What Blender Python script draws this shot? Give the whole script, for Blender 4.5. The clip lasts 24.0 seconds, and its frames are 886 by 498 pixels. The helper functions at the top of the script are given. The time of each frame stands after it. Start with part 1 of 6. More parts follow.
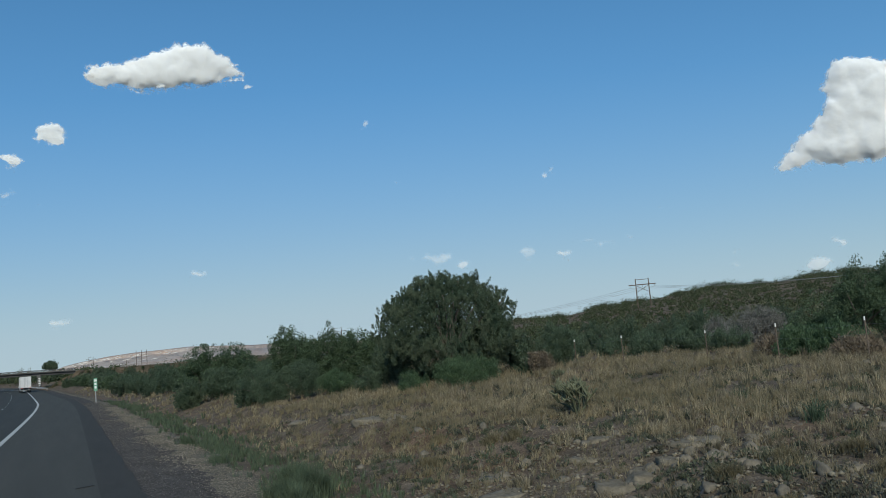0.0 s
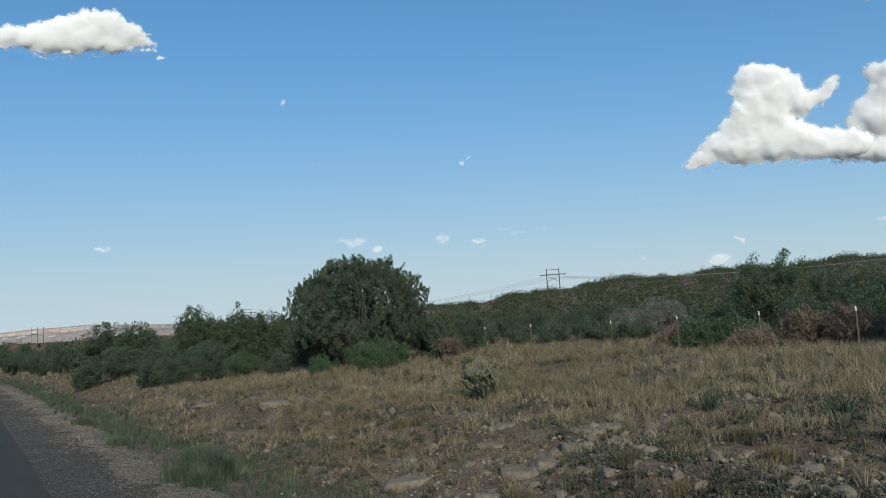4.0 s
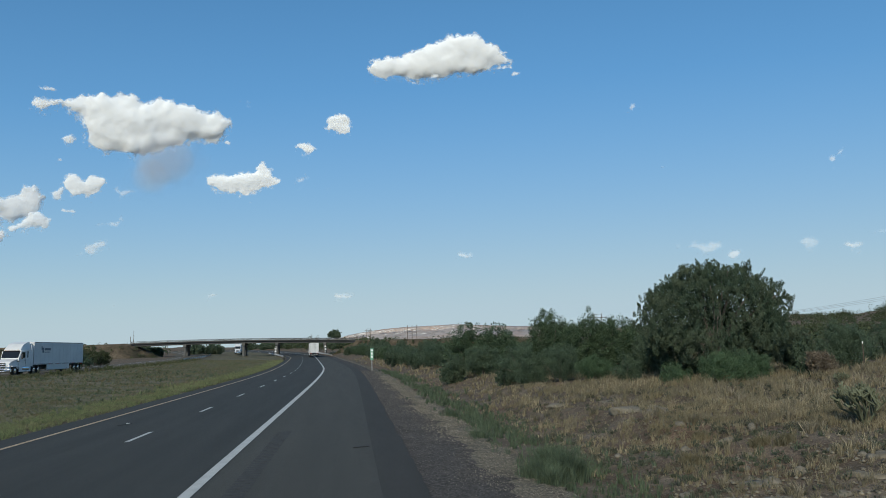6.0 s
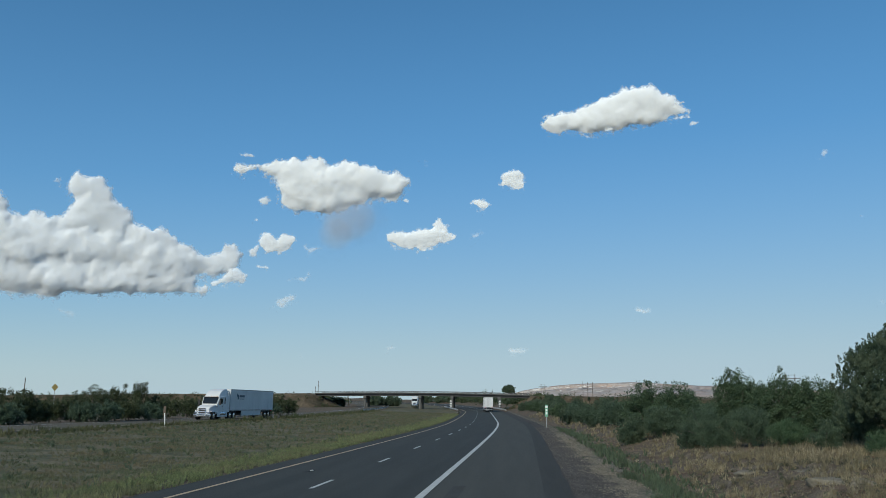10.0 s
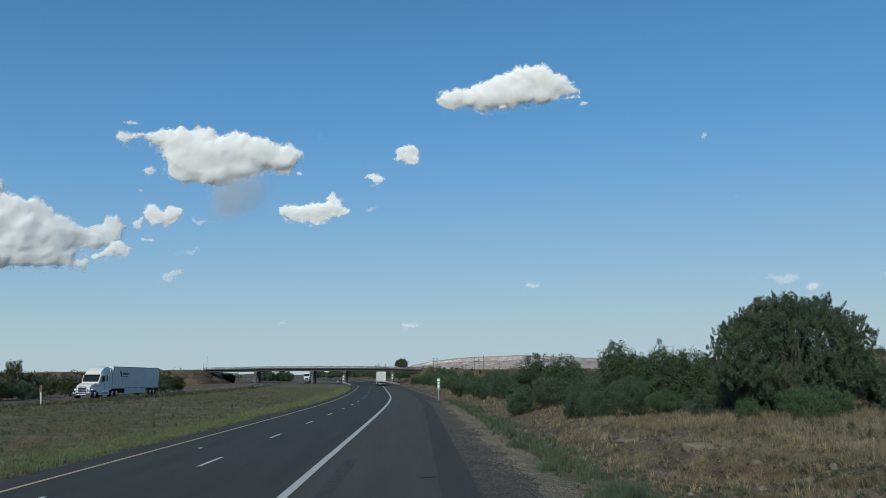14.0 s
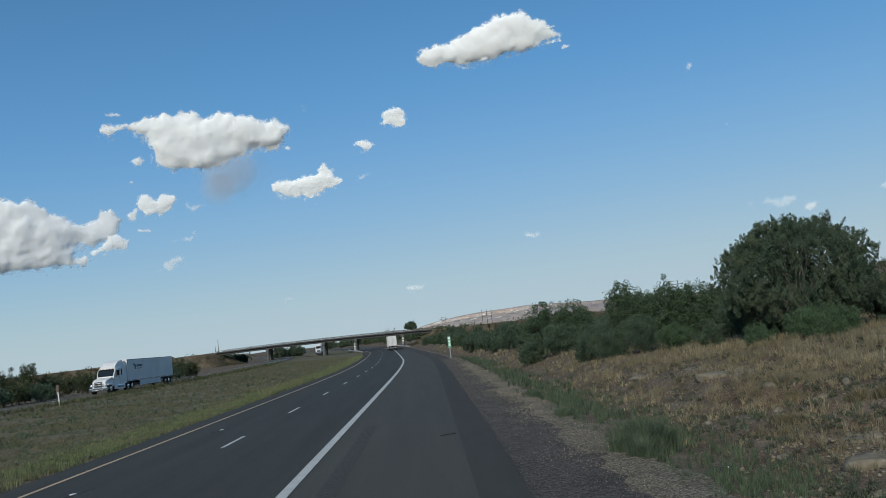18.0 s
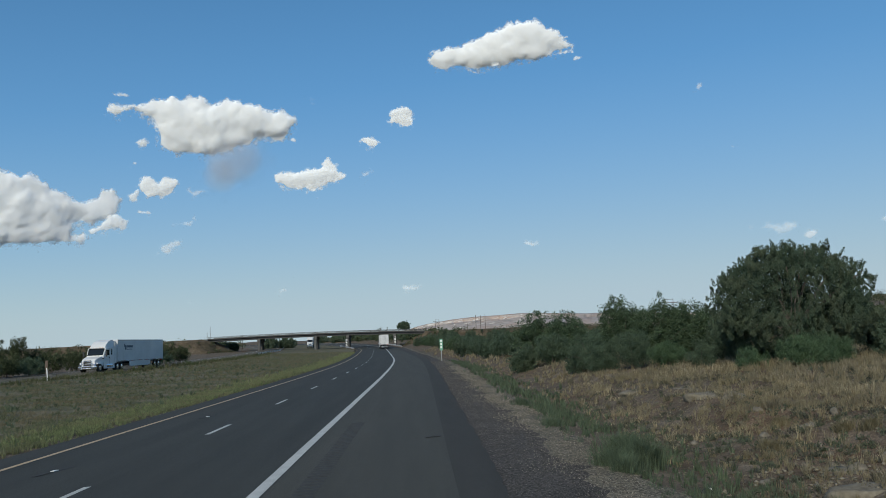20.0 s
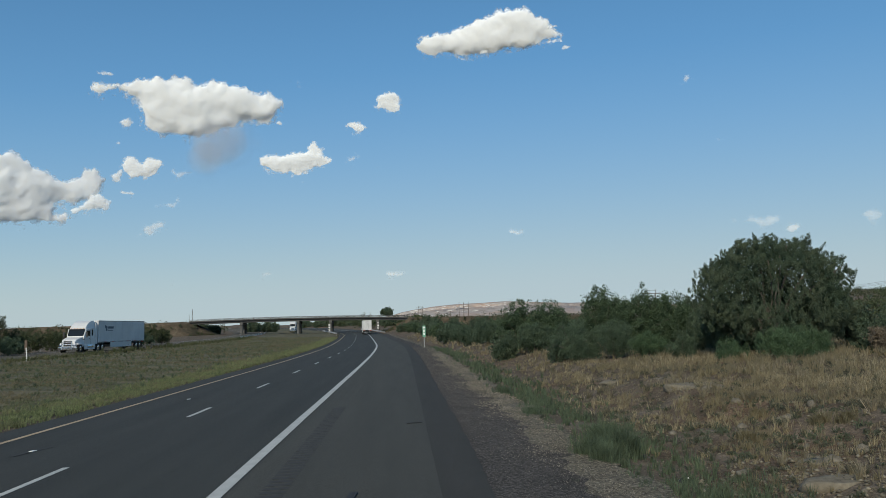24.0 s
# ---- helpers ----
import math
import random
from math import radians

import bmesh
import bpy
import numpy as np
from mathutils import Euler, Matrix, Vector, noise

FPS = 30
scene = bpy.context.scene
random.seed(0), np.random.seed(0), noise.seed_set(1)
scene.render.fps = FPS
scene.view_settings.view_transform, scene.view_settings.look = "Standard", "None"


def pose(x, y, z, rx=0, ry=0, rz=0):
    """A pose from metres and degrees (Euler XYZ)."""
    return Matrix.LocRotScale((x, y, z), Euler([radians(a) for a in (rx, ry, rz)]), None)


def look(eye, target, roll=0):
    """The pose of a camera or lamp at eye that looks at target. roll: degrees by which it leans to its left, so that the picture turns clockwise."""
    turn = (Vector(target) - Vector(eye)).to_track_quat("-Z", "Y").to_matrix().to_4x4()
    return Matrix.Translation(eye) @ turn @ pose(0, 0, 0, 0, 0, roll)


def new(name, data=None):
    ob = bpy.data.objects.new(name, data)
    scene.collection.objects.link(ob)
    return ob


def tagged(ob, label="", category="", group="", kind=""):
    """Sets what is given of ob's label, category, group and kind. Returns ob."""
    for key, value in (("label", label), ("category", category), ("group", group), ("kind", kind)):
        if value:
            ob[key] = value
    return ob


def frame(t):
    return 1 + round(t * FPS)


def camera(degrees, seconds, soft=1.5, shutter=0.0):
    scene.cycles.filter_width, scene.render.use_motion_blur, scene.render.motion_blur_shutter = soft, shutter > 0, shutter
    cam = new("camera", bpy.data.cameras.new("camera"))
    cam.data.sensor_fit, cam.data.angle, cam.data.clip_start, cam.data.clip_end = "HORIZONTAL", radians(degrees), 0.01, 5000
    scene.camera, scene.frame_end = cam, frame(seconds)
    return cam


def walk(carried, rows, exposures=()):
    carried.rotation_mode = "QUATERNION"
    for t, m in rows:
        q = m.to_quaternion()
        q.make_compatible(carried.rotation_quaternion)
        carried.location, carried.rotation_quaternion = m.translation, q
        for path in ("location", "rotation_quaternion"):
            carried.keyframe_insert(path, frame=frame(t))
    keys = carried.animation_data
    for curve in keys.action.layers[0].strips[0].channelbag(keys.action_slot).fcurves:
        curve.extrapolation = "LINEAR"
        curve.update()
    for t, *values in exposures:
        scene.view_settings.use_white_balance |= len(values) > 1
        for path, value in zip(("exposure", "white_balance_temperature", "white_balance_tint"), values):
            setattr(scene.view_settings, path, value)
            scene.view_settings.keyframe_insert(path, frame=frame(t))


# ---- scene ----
cam = camera(57.3, 24.0, soft=0.65)
EYE = (0.0, 0.0, 2.45)
# seconds, tilt from straight down, lean, heading
ROWS = [
    (0.0, 97.10, 4.81, -24.75), (0.5, 96.81, 4.39, -26.98), (1.0, 96.40, 4.36, -31.39), (1.5, 95.91, 4.19, -35.31),
    (2.5, 95.45, 4.05, -38.20),
    (3.5, 95.26, 3.88, -36.04), (4.0, 95.62, 3.50, -30.96), (4.5, 95.97, 3.02, -25.90), (5.0, 96.25, 2.36, -19.81),
    (5.5, 96.65, 1.43, -11.87), (6.0, 96.97, 1.08, -6.70), (6.5, 97.45, 0.97, -2.62), (7.0, 98.81, 0.24, 5.22),
    (7.5, 99.66, -0.07, 7.04), (8.0, 100.23, -0.12, 6.90), (8.5, 100.47, -0.42, 6.79), (9.0, 100.62, -0.63, 6.27),
    (9.5, 100.82, -0.65, 5.62), (10.0, 100.87, -0.65, 5.42), (10.5, 100.80, -0.73, 5.06), (12.5, 100.64, -0.83, 3.16),
    (13.0, 100.38, -0.61, 2.61), (13.5, 99.54, -0.04, -1.01), (14.0, 99.12, 0.14, -2.03), (14.5, 98.88, 0.17, -2.45),
    (15.0, 98.63, 0.27, -2.85), (15.5, 98.16, 0.54, -2.96), (16.0, 97.50, 4.06, -2.71), (16.5, 97.12, 5.75, -2.38),
    (17.0, 96.59, 6.01, -2.07), (17.5, 96.32, 6.19, -1.66), (18.0, 96.27, 6.22, -1.31), (18.5, 96.41, 5.01, -1.24),
    (20.5, 96.40, 1.94, -1.97), (21.0, 96.45, 1.77, -1.99), (21.5, 96.52, 1.72, -2.06), (22.0, 96.33, 1.72, -2.16),
    (22.5, 96.18, 1.40, -2.33), (23.0, 96.02, 1.29, -2.41), (23.5, 95.80, 1.29, -2.68), (24.0, 95.44, 1.28, -3.06),
]
walk(cam, [(t, pose(*EYE, a, b, c)) for t, a, b, c in ROWS], exposures=[(0.0, -0.25, 6350, 8), (1.0, -0.22, 6350, 8), (1.5, -0.14, 6450, 9), (3.5, -0.02, 6650, 10), (5.0, 0.0, 6800, 10), (6.0, -0.14, 6500, 9), (7.0, -0.21, 6380, 7),
     (10.5, -0.21, 6350, 7), (13.0, -0.23, 6380, 7), (16.0, -0.21, 6450, 9), (22.0, -0.23, 6600, 10), (24.0, -0.2, 6800, 10)])

# ---- world and sun ----
SUN_ELEV, SUN_AZ = 33.0, 200.0
world = bpy.data.worlds.new("world")
scene.world = world
world.use_nodes = True
wn, wl = world.node_tree.nodes, world.node_tree.links
sky = wn.new("ShaderNodeTexSky")
sky.sky_type = "NISHITA"
sky.sun_disc = False
sky.sun_elevation, sky.sun_rotation = radians(SUN_ELEV), radians(SUN_AZ)
sky.altitude, sky.air_density, sky.dust_density, sky.ozone_density = 2200, 1.0, 0.0, 3.0
wn["Background"].inputs["Strength"].default_value = 0.283
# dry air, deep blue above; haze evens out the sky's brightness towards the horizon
soft = wn.new("ShaderNodeGamma")
soft.inputs["Gamma"].default_value = 0.65
hue = wn.new("ShaderNodeHueSaturation")
hue.inputs["Saturation"].default_value = 1.49
hue.inputs["Hue"].default_value = 0.5
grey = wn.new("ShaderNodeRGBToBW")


def sky_math(op, a, b):
    n = wn.new("ShaderNodeMath")
    n.operation = op
    for k, v in enumerate((a, b)):
        if isinstance(v, float):
            n.inputs[k].default_value = v
        else:
            wl.new(v, n.inputs[k])
    return n.outputs[0]


wl.new(sky.outputs["Color"], soft.inputs["Color"])
wl.new(soft.outputs["Color"], hue.inputs["Color"])
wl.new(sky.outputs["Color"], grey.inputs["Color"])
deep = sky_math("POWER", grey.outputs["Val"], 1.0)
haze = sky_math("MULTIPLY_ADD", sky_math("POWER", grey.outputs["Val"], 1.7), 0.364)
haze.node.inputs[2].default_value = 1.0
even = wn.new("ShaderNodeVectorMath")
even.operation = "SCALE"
pale = wn.new("ShaderNodeVectorMath")
pale.operation = "SCALE"
pale.inputs[0].default_value = (0.77, 0.978, 1.18)
wl.new(sky_math("POWER", grey.outputs["Val"], 0.65), pale.inputs["Scale"])
low = wn.new("ShaderNodeMapRange")
low.inputs["From Min"].default_value, low.inputs["From Max"].default_value = 2.5, 9.0
low.inputs["To Max"].default_value = 0.85
wl.new(grey.outputs["Val"], low.inputs["Value"])
veil = wn.new("ShaderNodeMix")
veil.data_type = "RGBA"
wl.new(low.outputs["Result"], veil.inputs[0])
wl.new(hue.outputs["Color"], veil.inputs[6])
wl.new(pale.outputs["Vector"], veil.inputs[7])
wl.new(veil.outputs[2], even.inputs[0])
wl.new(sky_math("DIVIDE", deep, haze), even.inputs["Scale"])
cast = wn.new("ShaderNodeVectorMath")
cast.operation = "MULTIPLY"
cast.inputs[1].default_value = (0.99, 1.005, 0.96)
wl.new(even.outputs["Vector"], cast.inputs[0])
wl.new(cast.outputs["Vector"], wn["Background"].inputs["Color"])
lamp = bpy.data.lights.new("sun", "SUN")
lamp.energy, lamp.angle, lamp.color = 3.7, radians(9), (1.0, 0.94, 0.78)
sun_ob = new("sun", lamp)
sd = Vector((math.sin(radians(SUN_AZ)) * math.cos(radians(SUN_ELEV)), math.cos(radians(SUN_AZ)) * math.cos(radians(SUN_ELEV)),
             math.sin(radians(SUN_ELEV))))
sun_ob.matrix_world = look(sd * 50, (0, 0, 0))


# ---- materials ----
def mat(name, colour, rough=0.8, metal=0.0):
    m = bpy.data.materials.new(name)
    m.use_nodes = True
    b = m.node_tree.nodes["Principled BSDF"]
    b.inputs["Base Color"].default_value = (*colour, 1)
    b.inputs["Roughness"].default_value = rough
    b.inputs["Metallic"].default_value = metal
    return m


def node(m, kind, **props):
    n = m.node_tree.nodes.new(kind)
    for k, v in props.items():
        if k in n.inputs:
            n.inputs[k].default_value = v
    return n


def wire(m, a, b):
    m.node_tree.links.new(a, b)


def noise_out(m, scale, detail=4.0, rough=0.55, stretch=None, coord="Object"):
    tc = node(m, "ShaderNodeTexCoord")
    src = tc.outputs[coord]
    if stretch:
        mp = node(m, "ShaderNodeMapping")
        mp.inputs["Scale"].default_value = stretch
        wire(m, src, mp.inputs["Vector"])
        src = mp.outputs["Vector"]
    n = node(m, "ShaderNodeTexNoise", Scale=scale, Detail=detail, Roughness=rough)
    wire(m, src, n.inputs["Vector"])
    return n.outputs["Fac"]


def ramp(m, fac, stops):
    r = node(m, "ShaderNodeValToRGB")
    el = r.color_ramp.elements
    while len(el) < len(stops):
        el.new(0.5)
    for e, (p, c) in zip(el, stops):
        e.position, e.color = p, (*c, 1)
    wire(m, fac, r.inputs["Fac"])
    return r.outputs["Color"]


def blend(m, fac, a, b, mode="MIX"):
    n = m.node_tree.nodes.new("ShaderNodeMix")
    n.data_type, n.blend_type = "RGBA", mode
    for slot, v in ((0, fac), (6, a), (7, b)):
        if isinstance(v, (int, float)):
            n.inputs[slot].default_value = v
        elif isinstance(v, tuple):
            n.inputs[slot].default_value = (*v, 1)
        else:
            wire(m, v, n.inputs[slot])
    return n.outputs[2]


def bump(m, height, strength=0.3, dist=0.02):
    n = node(m, "ShaderNodeBump", Strength=strength, Distance=dist)
    wire(m, height, n.inputs["Height"])
    wire(m, n.outputs["Normal"], m.node_tree.nodes["Principled BSDF"].inputs["Normal"])


def base(m, colour):
    wire(m, colour, m.node_tree.nodes["Principled BSDF"].inputs["Base Color"])


def surface(name, stops, scale, rough=0.85, fine=None, fine_amt=0.35, bump_amt=0.3, bump_dist=0.02, stretch=None, metal=0.0, pebble=0, spread=0.5):
    """Two scales of variation and a fine relief."""
    m = mat(name, stops[0][1], rough, metal)
    if rough > 0.7:
        m.node_tree.nodes["Principled BSDF"].inputs["Specular IOR Level"].default_value = 0.22
    big = ramp(m, noise_out(m, scale, 5, 0.6, stretch), stops)
    f = noise_out(m, fine or scale * 14, 5, 0.65)
    grain = ramp(m, f, [(0.25, (1 - fine_amt,) * 3), (0.75, (1 + fine_amt * 0.4,) * 3)])
    col = blend(m, 1.0, big, grain, "MULTIPLY")
    if pebble:
        tc = node(m, "ShaderNodeTexCoord")
        cells = node(m, "ShaderNodeTexVoronoi", Scale=pebble)
        wire(m, tc.outputs["Object"], cells.inputs["Vector"])
        shade = node(m, "ShaderNodeRGBToBW")
        wire(m, cells.outputs["Color"], shade.inputs["Color"])
        col = blend(m, 1.0, col, ramp(m, shade.outputs["Val"], [(0.2, (1 - spread,) * 3), (0.55, (0.97,) * 3), (0.85, (1 + 1.5 * spread,) * 3)]), "MULTIPLY")
        f = cells.outputs["Distance"]
    base(m, col)
    if bump_amt:
        bump(m, f, bump_amt, bump_dist)
    return m


def leafy(name, dark, light, dry=None, trans=0.25):
    """Leaves and blades: each piece its own shade, patches in the large."""
    m = bpy.data.materials.new(name)
    m.use_nodes = True
    t = m.node_tree
    p = t.nodes["Principled BSDF"]
    p.inputs["Roughness"].default_value = 0.65
    p.inputs["Specular IOR Level"].default_value = 0.25
    g = node(m, "ShaderNodeNewGeometry")
    col = ramp(m, g.outputs["Random Per Island"], [(0.0, dark), (1.0, light)])
    if dry:
        tc = node(m, "ShaderNodeTexCoord")
        n = node(m, "ShaderNodeTexNoise", Scale=dry[1], Detail=3.0)
        wire(m, tc.outputs["Object"], n.inputs["Vector"])
        k = ramp(m, n.outputs["Fac"], [(0.42, (0, 0, 0)), (0.62, (1, 1, 1))])
        col = blend(m, k, col, dry[0])
    tone = ramp(m, noise_out(m, 2.3, 2.0), [(0.3, (0.62, 0.64, 0.62)), (0.7, (1.3, 1.28, 1.22))])
    col = blend(m, 1.0, col, tone, "MULTIPLY")
    wire(m, col, p.inputs["Base Color"])
    tr = node(m, "ShaderNodeBsdfTranslucent")
    wire(m, col, tr.inputs["Color"])
    mx = node(m, "ShaderNodeMixShader", Fac=trans)
    wire(m, p.outputs["BSDF"], mx.inputs[1])
    wire(m, tr.outputs["BSDF"], mx.inputs[2])
    wire(m, mx.outputs["Shader"], t.nodes["Material Output"].inputs["Surface"])
    return m


M = {}
M["soil"] = surface("dry_soil", [(0.3, (0.0828, 0.0638, 0.0451)), (0.5, (0.132, 0.105, 0.0773)), (0.7, (0.192, 0.157, 0.121))], 0.8, 0.95, 9, 0.5, 0.5, 0.04, pebble=26, spread=0.22)
# rust red stretches of bare earth
_m = M["soil"]
_b = _m.node_tree.nodes["Principled BSDF"].inputs["Base Color"]
base(_m, blend(_m, ramp(_m, noise_out(_m, 0.16, 4, 0.6), [(0.5, (0, 0, 0)), (0.62, (0.5, 0.5, 0.5))]), _b.links[0].from_socket, blend(_m, 1.0, _b.links[0].from_socket, (1.2, 0.88, 0.7), "MULTIPLY")))
M["asphalt"] = surface("asphalt_lane", [(0.3, (0.0425, 0.0439, 0.0406)), (0.7, (0.061, 0.0628, 0.0573))], 1.1, 0.85, 45, 0.75, 0.3, 0.006, (1, 0.05, 1))
M["shoulder"] = surface("asphalt_shoulder", [(0.3, (0.0647, 0.0647, 0.0573)), (0.7, (0.0851, 0.0845, 0.0749))], 1.4, 0.88, 42, 0.75, 0.35, 0.006, (1, 0.05, 1))
M["asphalt2"] = surface("asphalt_pale", [(0.3, (0.0924, 0.0822, 0.0639)), (0.7, (0.115, 0.102, 0.0799))], 0.3, 0.95, 20, 0.25, 0.2, 0.01, (1, 0.1, 1))
M["patch"] = surface("asphalt_edge_strip", [(0.3, (0.0488, 0.0477, 0.0438)), (0.7, (0.0613, 0.0599, 0.0551))], 1.6, 0.9, 50, 0.75, 0.4, 0.01, (1, 0.15, 1))
M["gravel"] = surface("gravel", [(0.3, (0.0631, 0.0565, 0.0509)), (0.6, (0.0858, 0.0769, 0.0699)), (0.8, (0.128, 0.115, 0.105))], 0.5, 0.95, 45, 0.55, 0.7, 0.02, pebble=30)
M["palegravel"] = surface("pale_gravel", [(0.3, (0.129, 0.112, 0.0812)), (0.6, (0.18, 0.158, 0.12)), (0.8, (0.245, 0.22, 0.172))], 0.8, 0.95, 38, 0.55, 0.8, 0.03, pebble=24)
M["turf"] = surface("dry_turf", [(0.3, (0.0744, 0.0807, 0.0444)), (0.45, (0.101, 0.101, 0.0586)), (0.55, (0.167, 0.143, 0.0933)), (0.7, (0.11, 0.108, 0.0639))], 0.35, 0.95, 5, 0.55, 0.6, 0.05)
M["rimgrass"] = leafy("rim_grass", (0.108, 0.141, 0.0638), (0.242, 0.276, 0.139), ((0.212, 0.218, 0.119), 0.35), 0.3)
M["groove"] = mat("rumble_groove", (0.028, 0.028, 0.028), 0.9)
M["white"] = surface("road_paint_white", [(0.3, (0.417, 0.417, 0.392)), (0.7, (0.56, 0.56, 0.532))], 2.5, 0.6, 60, 0.3, 0.1, 0.002)
M["yellow"] = surface("road_paint_yellow", [(0.3, (0.409, 0.276, 0.151)), (0.7, (0.534, 0.383, 0.231))], 2.5, 0.6, 60, 0.3, 0.1, 0.002)
M["concrete"] = surface("concrete", [(0.3, (0.0988, 0.0988, 0.0943)), (0.7, (0.144, 0.142, 0.136))], 0.35, 0.9, 12, 0.3, 0.2, 0.02)
M["girder"] = surface("bridge_girder", [(0.3, (0.0568, 0.0568, 0.0582)), (0.7, (0.0908, 0.0908, 0.0908))], 0.3, 0.85, 8, 0.25, 0.1, 0.02)
M["steel"] = surface("galvanised_steel", [(0.3, (0.294, 0.303, 0.311)), (0.7, (0.392, 0.401, 0.409))], 1.5, 0.55, 30, 0.2, 0.05, 0.002, None, 0.7)
M["barrier"] = surface("bright_galvanised_steel", [(0.3, (0.445, 0.454, 0.463)), (0.7, (0.57, 0.579, 0.587))], 1.5, 0.5, 30, 0.2, 0.05, 0.002, None, 0.3)
M["wood"] = surface("weathered_wood", [(0.3, (0.0979, 0.0757, 0.0579)), (0.7, (0.178, 0.142, 0.116))], 1.2, 0.9, 25, 0.4, 0.3, 0.01, (4, 4, 0.4))
M["bark"] = surface("bark", [(0.3, (0.1, 0.085, 0.072)), (0.7, (0.21, 0.185, 0.16))], 3, 0.95, 30, 0.4, 0.5, 0.02, (4, 4, 0.6))
M["rock"] = surface("pale_rock", [(0.3, (0.128, 0.113, 0.088)), (0.55, (0.187, 0.168, 0.135)), (0.75, (0.247, 0.224, 0.187))], 1.4, 0.92, 14, 0.4, 0.6, 0.03)
M["slab"] = surface("beige_rock_slab", [(0.3, (0.15, 0.128, 0.0933)), (0.55, (0.206, 0.181, 0.138)), (0.75, (0.261, 0.233, 0.183))], 1.1, 0.95, 9, 0.4, 0.5, 0.03)
M["juniper"] = leafy("juniper_foliage", (0.0524, 0.0826, 0.0564), (0.0822, 0.122, 0.0806), ((0.0979, 0.127, 0.0836), 0.6))
M["mesquite"] = leafy("mesquite_foliage", (0.0489, 0.0807, 0.0464), (0.0978, 0.145, 0.0828))
M["sage"] = leafy("grey_green_foliage", (0.0555, 0.0873, 0.0571), (0.0998, 0.144, 0.0951))
M["brush"] = leafy("bright_green_brush", (0.0543, 0.0953, 0.0516), (0.0981, 0.159, 0.0857))
M["twigs"] = leafy("bare_grey_twigs", (0.093, 0.093, 0.0899), (0.217, 0.217, 0.208), None, 0.05)
M["browntwigs"] = leafy("dry_brown_twigs", (0.0936, 0.074, 0.0576), (0.216, 0.178, 0.136), None, 0.1)
M["farwood"] = leafy("far_juniper_foliage", (0.0368, 0.0507, 0.0239), (0.09, 0.111, 0.0563))
M["drygrass"] = leafy("dry_grass", (0.143, 0.118, 0.073), (0.461, 0.398, 0.276), ((0.231, 0.199, 0.127), 0.25), 0.35)
M["greengrass"] = leafy("green_grass", (0.06, 0.086, 0.054), (0.132, 0.172, 0.11), None, 0.3)
M["mediangrass"] = leafy("median_grass", (0.0812, 0.0973, 0.0521), (0.182, 0.198, 0.115), ((0.182, 0.156, 0.1), 0.3), 0.3)
M["yellowtuft"] = leafy("golden_tuft", (0.13, 0.111, 0.0641), (0.217, 0.193, 0.129), None, 0.3)
M["tussock"] = leafy("straw_tussock", (0.133, 0.111, 0.0764), (0.365, 0.311, 0.229), ((0.18, 0.163, 0.116), 0.35), 0.3)
M["scrub"] = leafy("grey_scrub", (0.048, 0.0541, 0.0344), (0.102, 0.107, 0.068), None, 0.1)
M["forb"] = leafy("grey_brown_forb", (0.0494, 0.0518, 0.0385), (0.112, 0.115, 0.0861), ((0.0748, 0.0929, 0.0602), 0.8), 0.15)
M["cactus"] = leafy("cholla_stem", (0.07, 0.082, 0.052), (0.16, 0.17, 0.112), None, 0.0)
M["green_sign"] = mat("sign_green", (0.15, 0.36, 0.25), 0.4)
M["yellow_sign"] = mat("sign_yellow", (0.17, 0.13, 0.03), 0.5)
M["sign_white"] = mat("sign_white", (0.712, 0.712, 0.694), 0.4)
M["turfgrass"] = leafy("brown_rim_grass", (0.0685, 0.0714, 0.0385), (0.186, 0.181, 0.0987), ((0.0735, 0.0932, 0.0438), 0.2), 0.3)
M["logo"] = mat("dark_blue_print", (0.05, 0.08, 0.12), 0.5)
M["amber"] = mat("amber_lens", (0.6, 0.25, 0.03), 0.3)
M["black"] = mat("black_rubber", (0.02, 0.02, 0.021), 0.75)
M["chassis"] = mat("dark_chassis", (0.035, 0.035, 0.037), 0.6)
M["truckwhite"] = surface("white_truck_paint", [(0.3, (0.605, 0.614, 0.623)), (0.7, (0.694, 0.703, 0.703))], 0.4, 0.35, 3, 0.08, 0, 0.01)
M["trailer"] = surface("trailer_panel", [(0.3, (0.534, 0.543, 0.552)), (0.7, (0.641, 0.65, 0.65))], 0.5, 0.45, 6, 0.12, 0, 0.01)
M["chrome"] = mat("chrome", (0.75, 0.75, 0.76), 0.2, 1.0)
M["glass"] = mat("dark_window_glass", (0.015, 0.018, 0.02), 0.05)
M["red"] = mat("red_lens", (0.5, 0.03, 0.02), 0.3)
M["lampglass"] = mat("headlamp_lens", (0.75, 0.76, 0.78), 0.1)
M["redearth"] = surface("red_earth_bank", [(0.3, (0.0545, 0.0498, 0.0329)), (0.5, (0.0965, 0.0747, 0.0496)), (0.62, (0.154, 0.121, 0.0836)), (0.75, (0.0641, 0.0641, 0.038))], 0.16, 0.95, 0.9, 0.5, 0.6, 0.4)
M["mesa"] = surface("mesa_slope", [(0.3, (0.36, 0.304, 0.275)), (0.45, (0.423, 0.38, 0.355)), (0.6, (0.45, 0.351, 0.3)), (0.72, (0.486, 0.451, 0.42))], 0.006, 0.95, 0.05, 0.4, 0, 1, (1, 1, 4.5))
M["cliff"] = surface("mesa_pale_cliff", [(0.3, (0.623, 0.587, 0.552)), (0.7, (0.73, 0.703, 0.676))], 0.02, 0.95, 0.2, 0.2, 0)
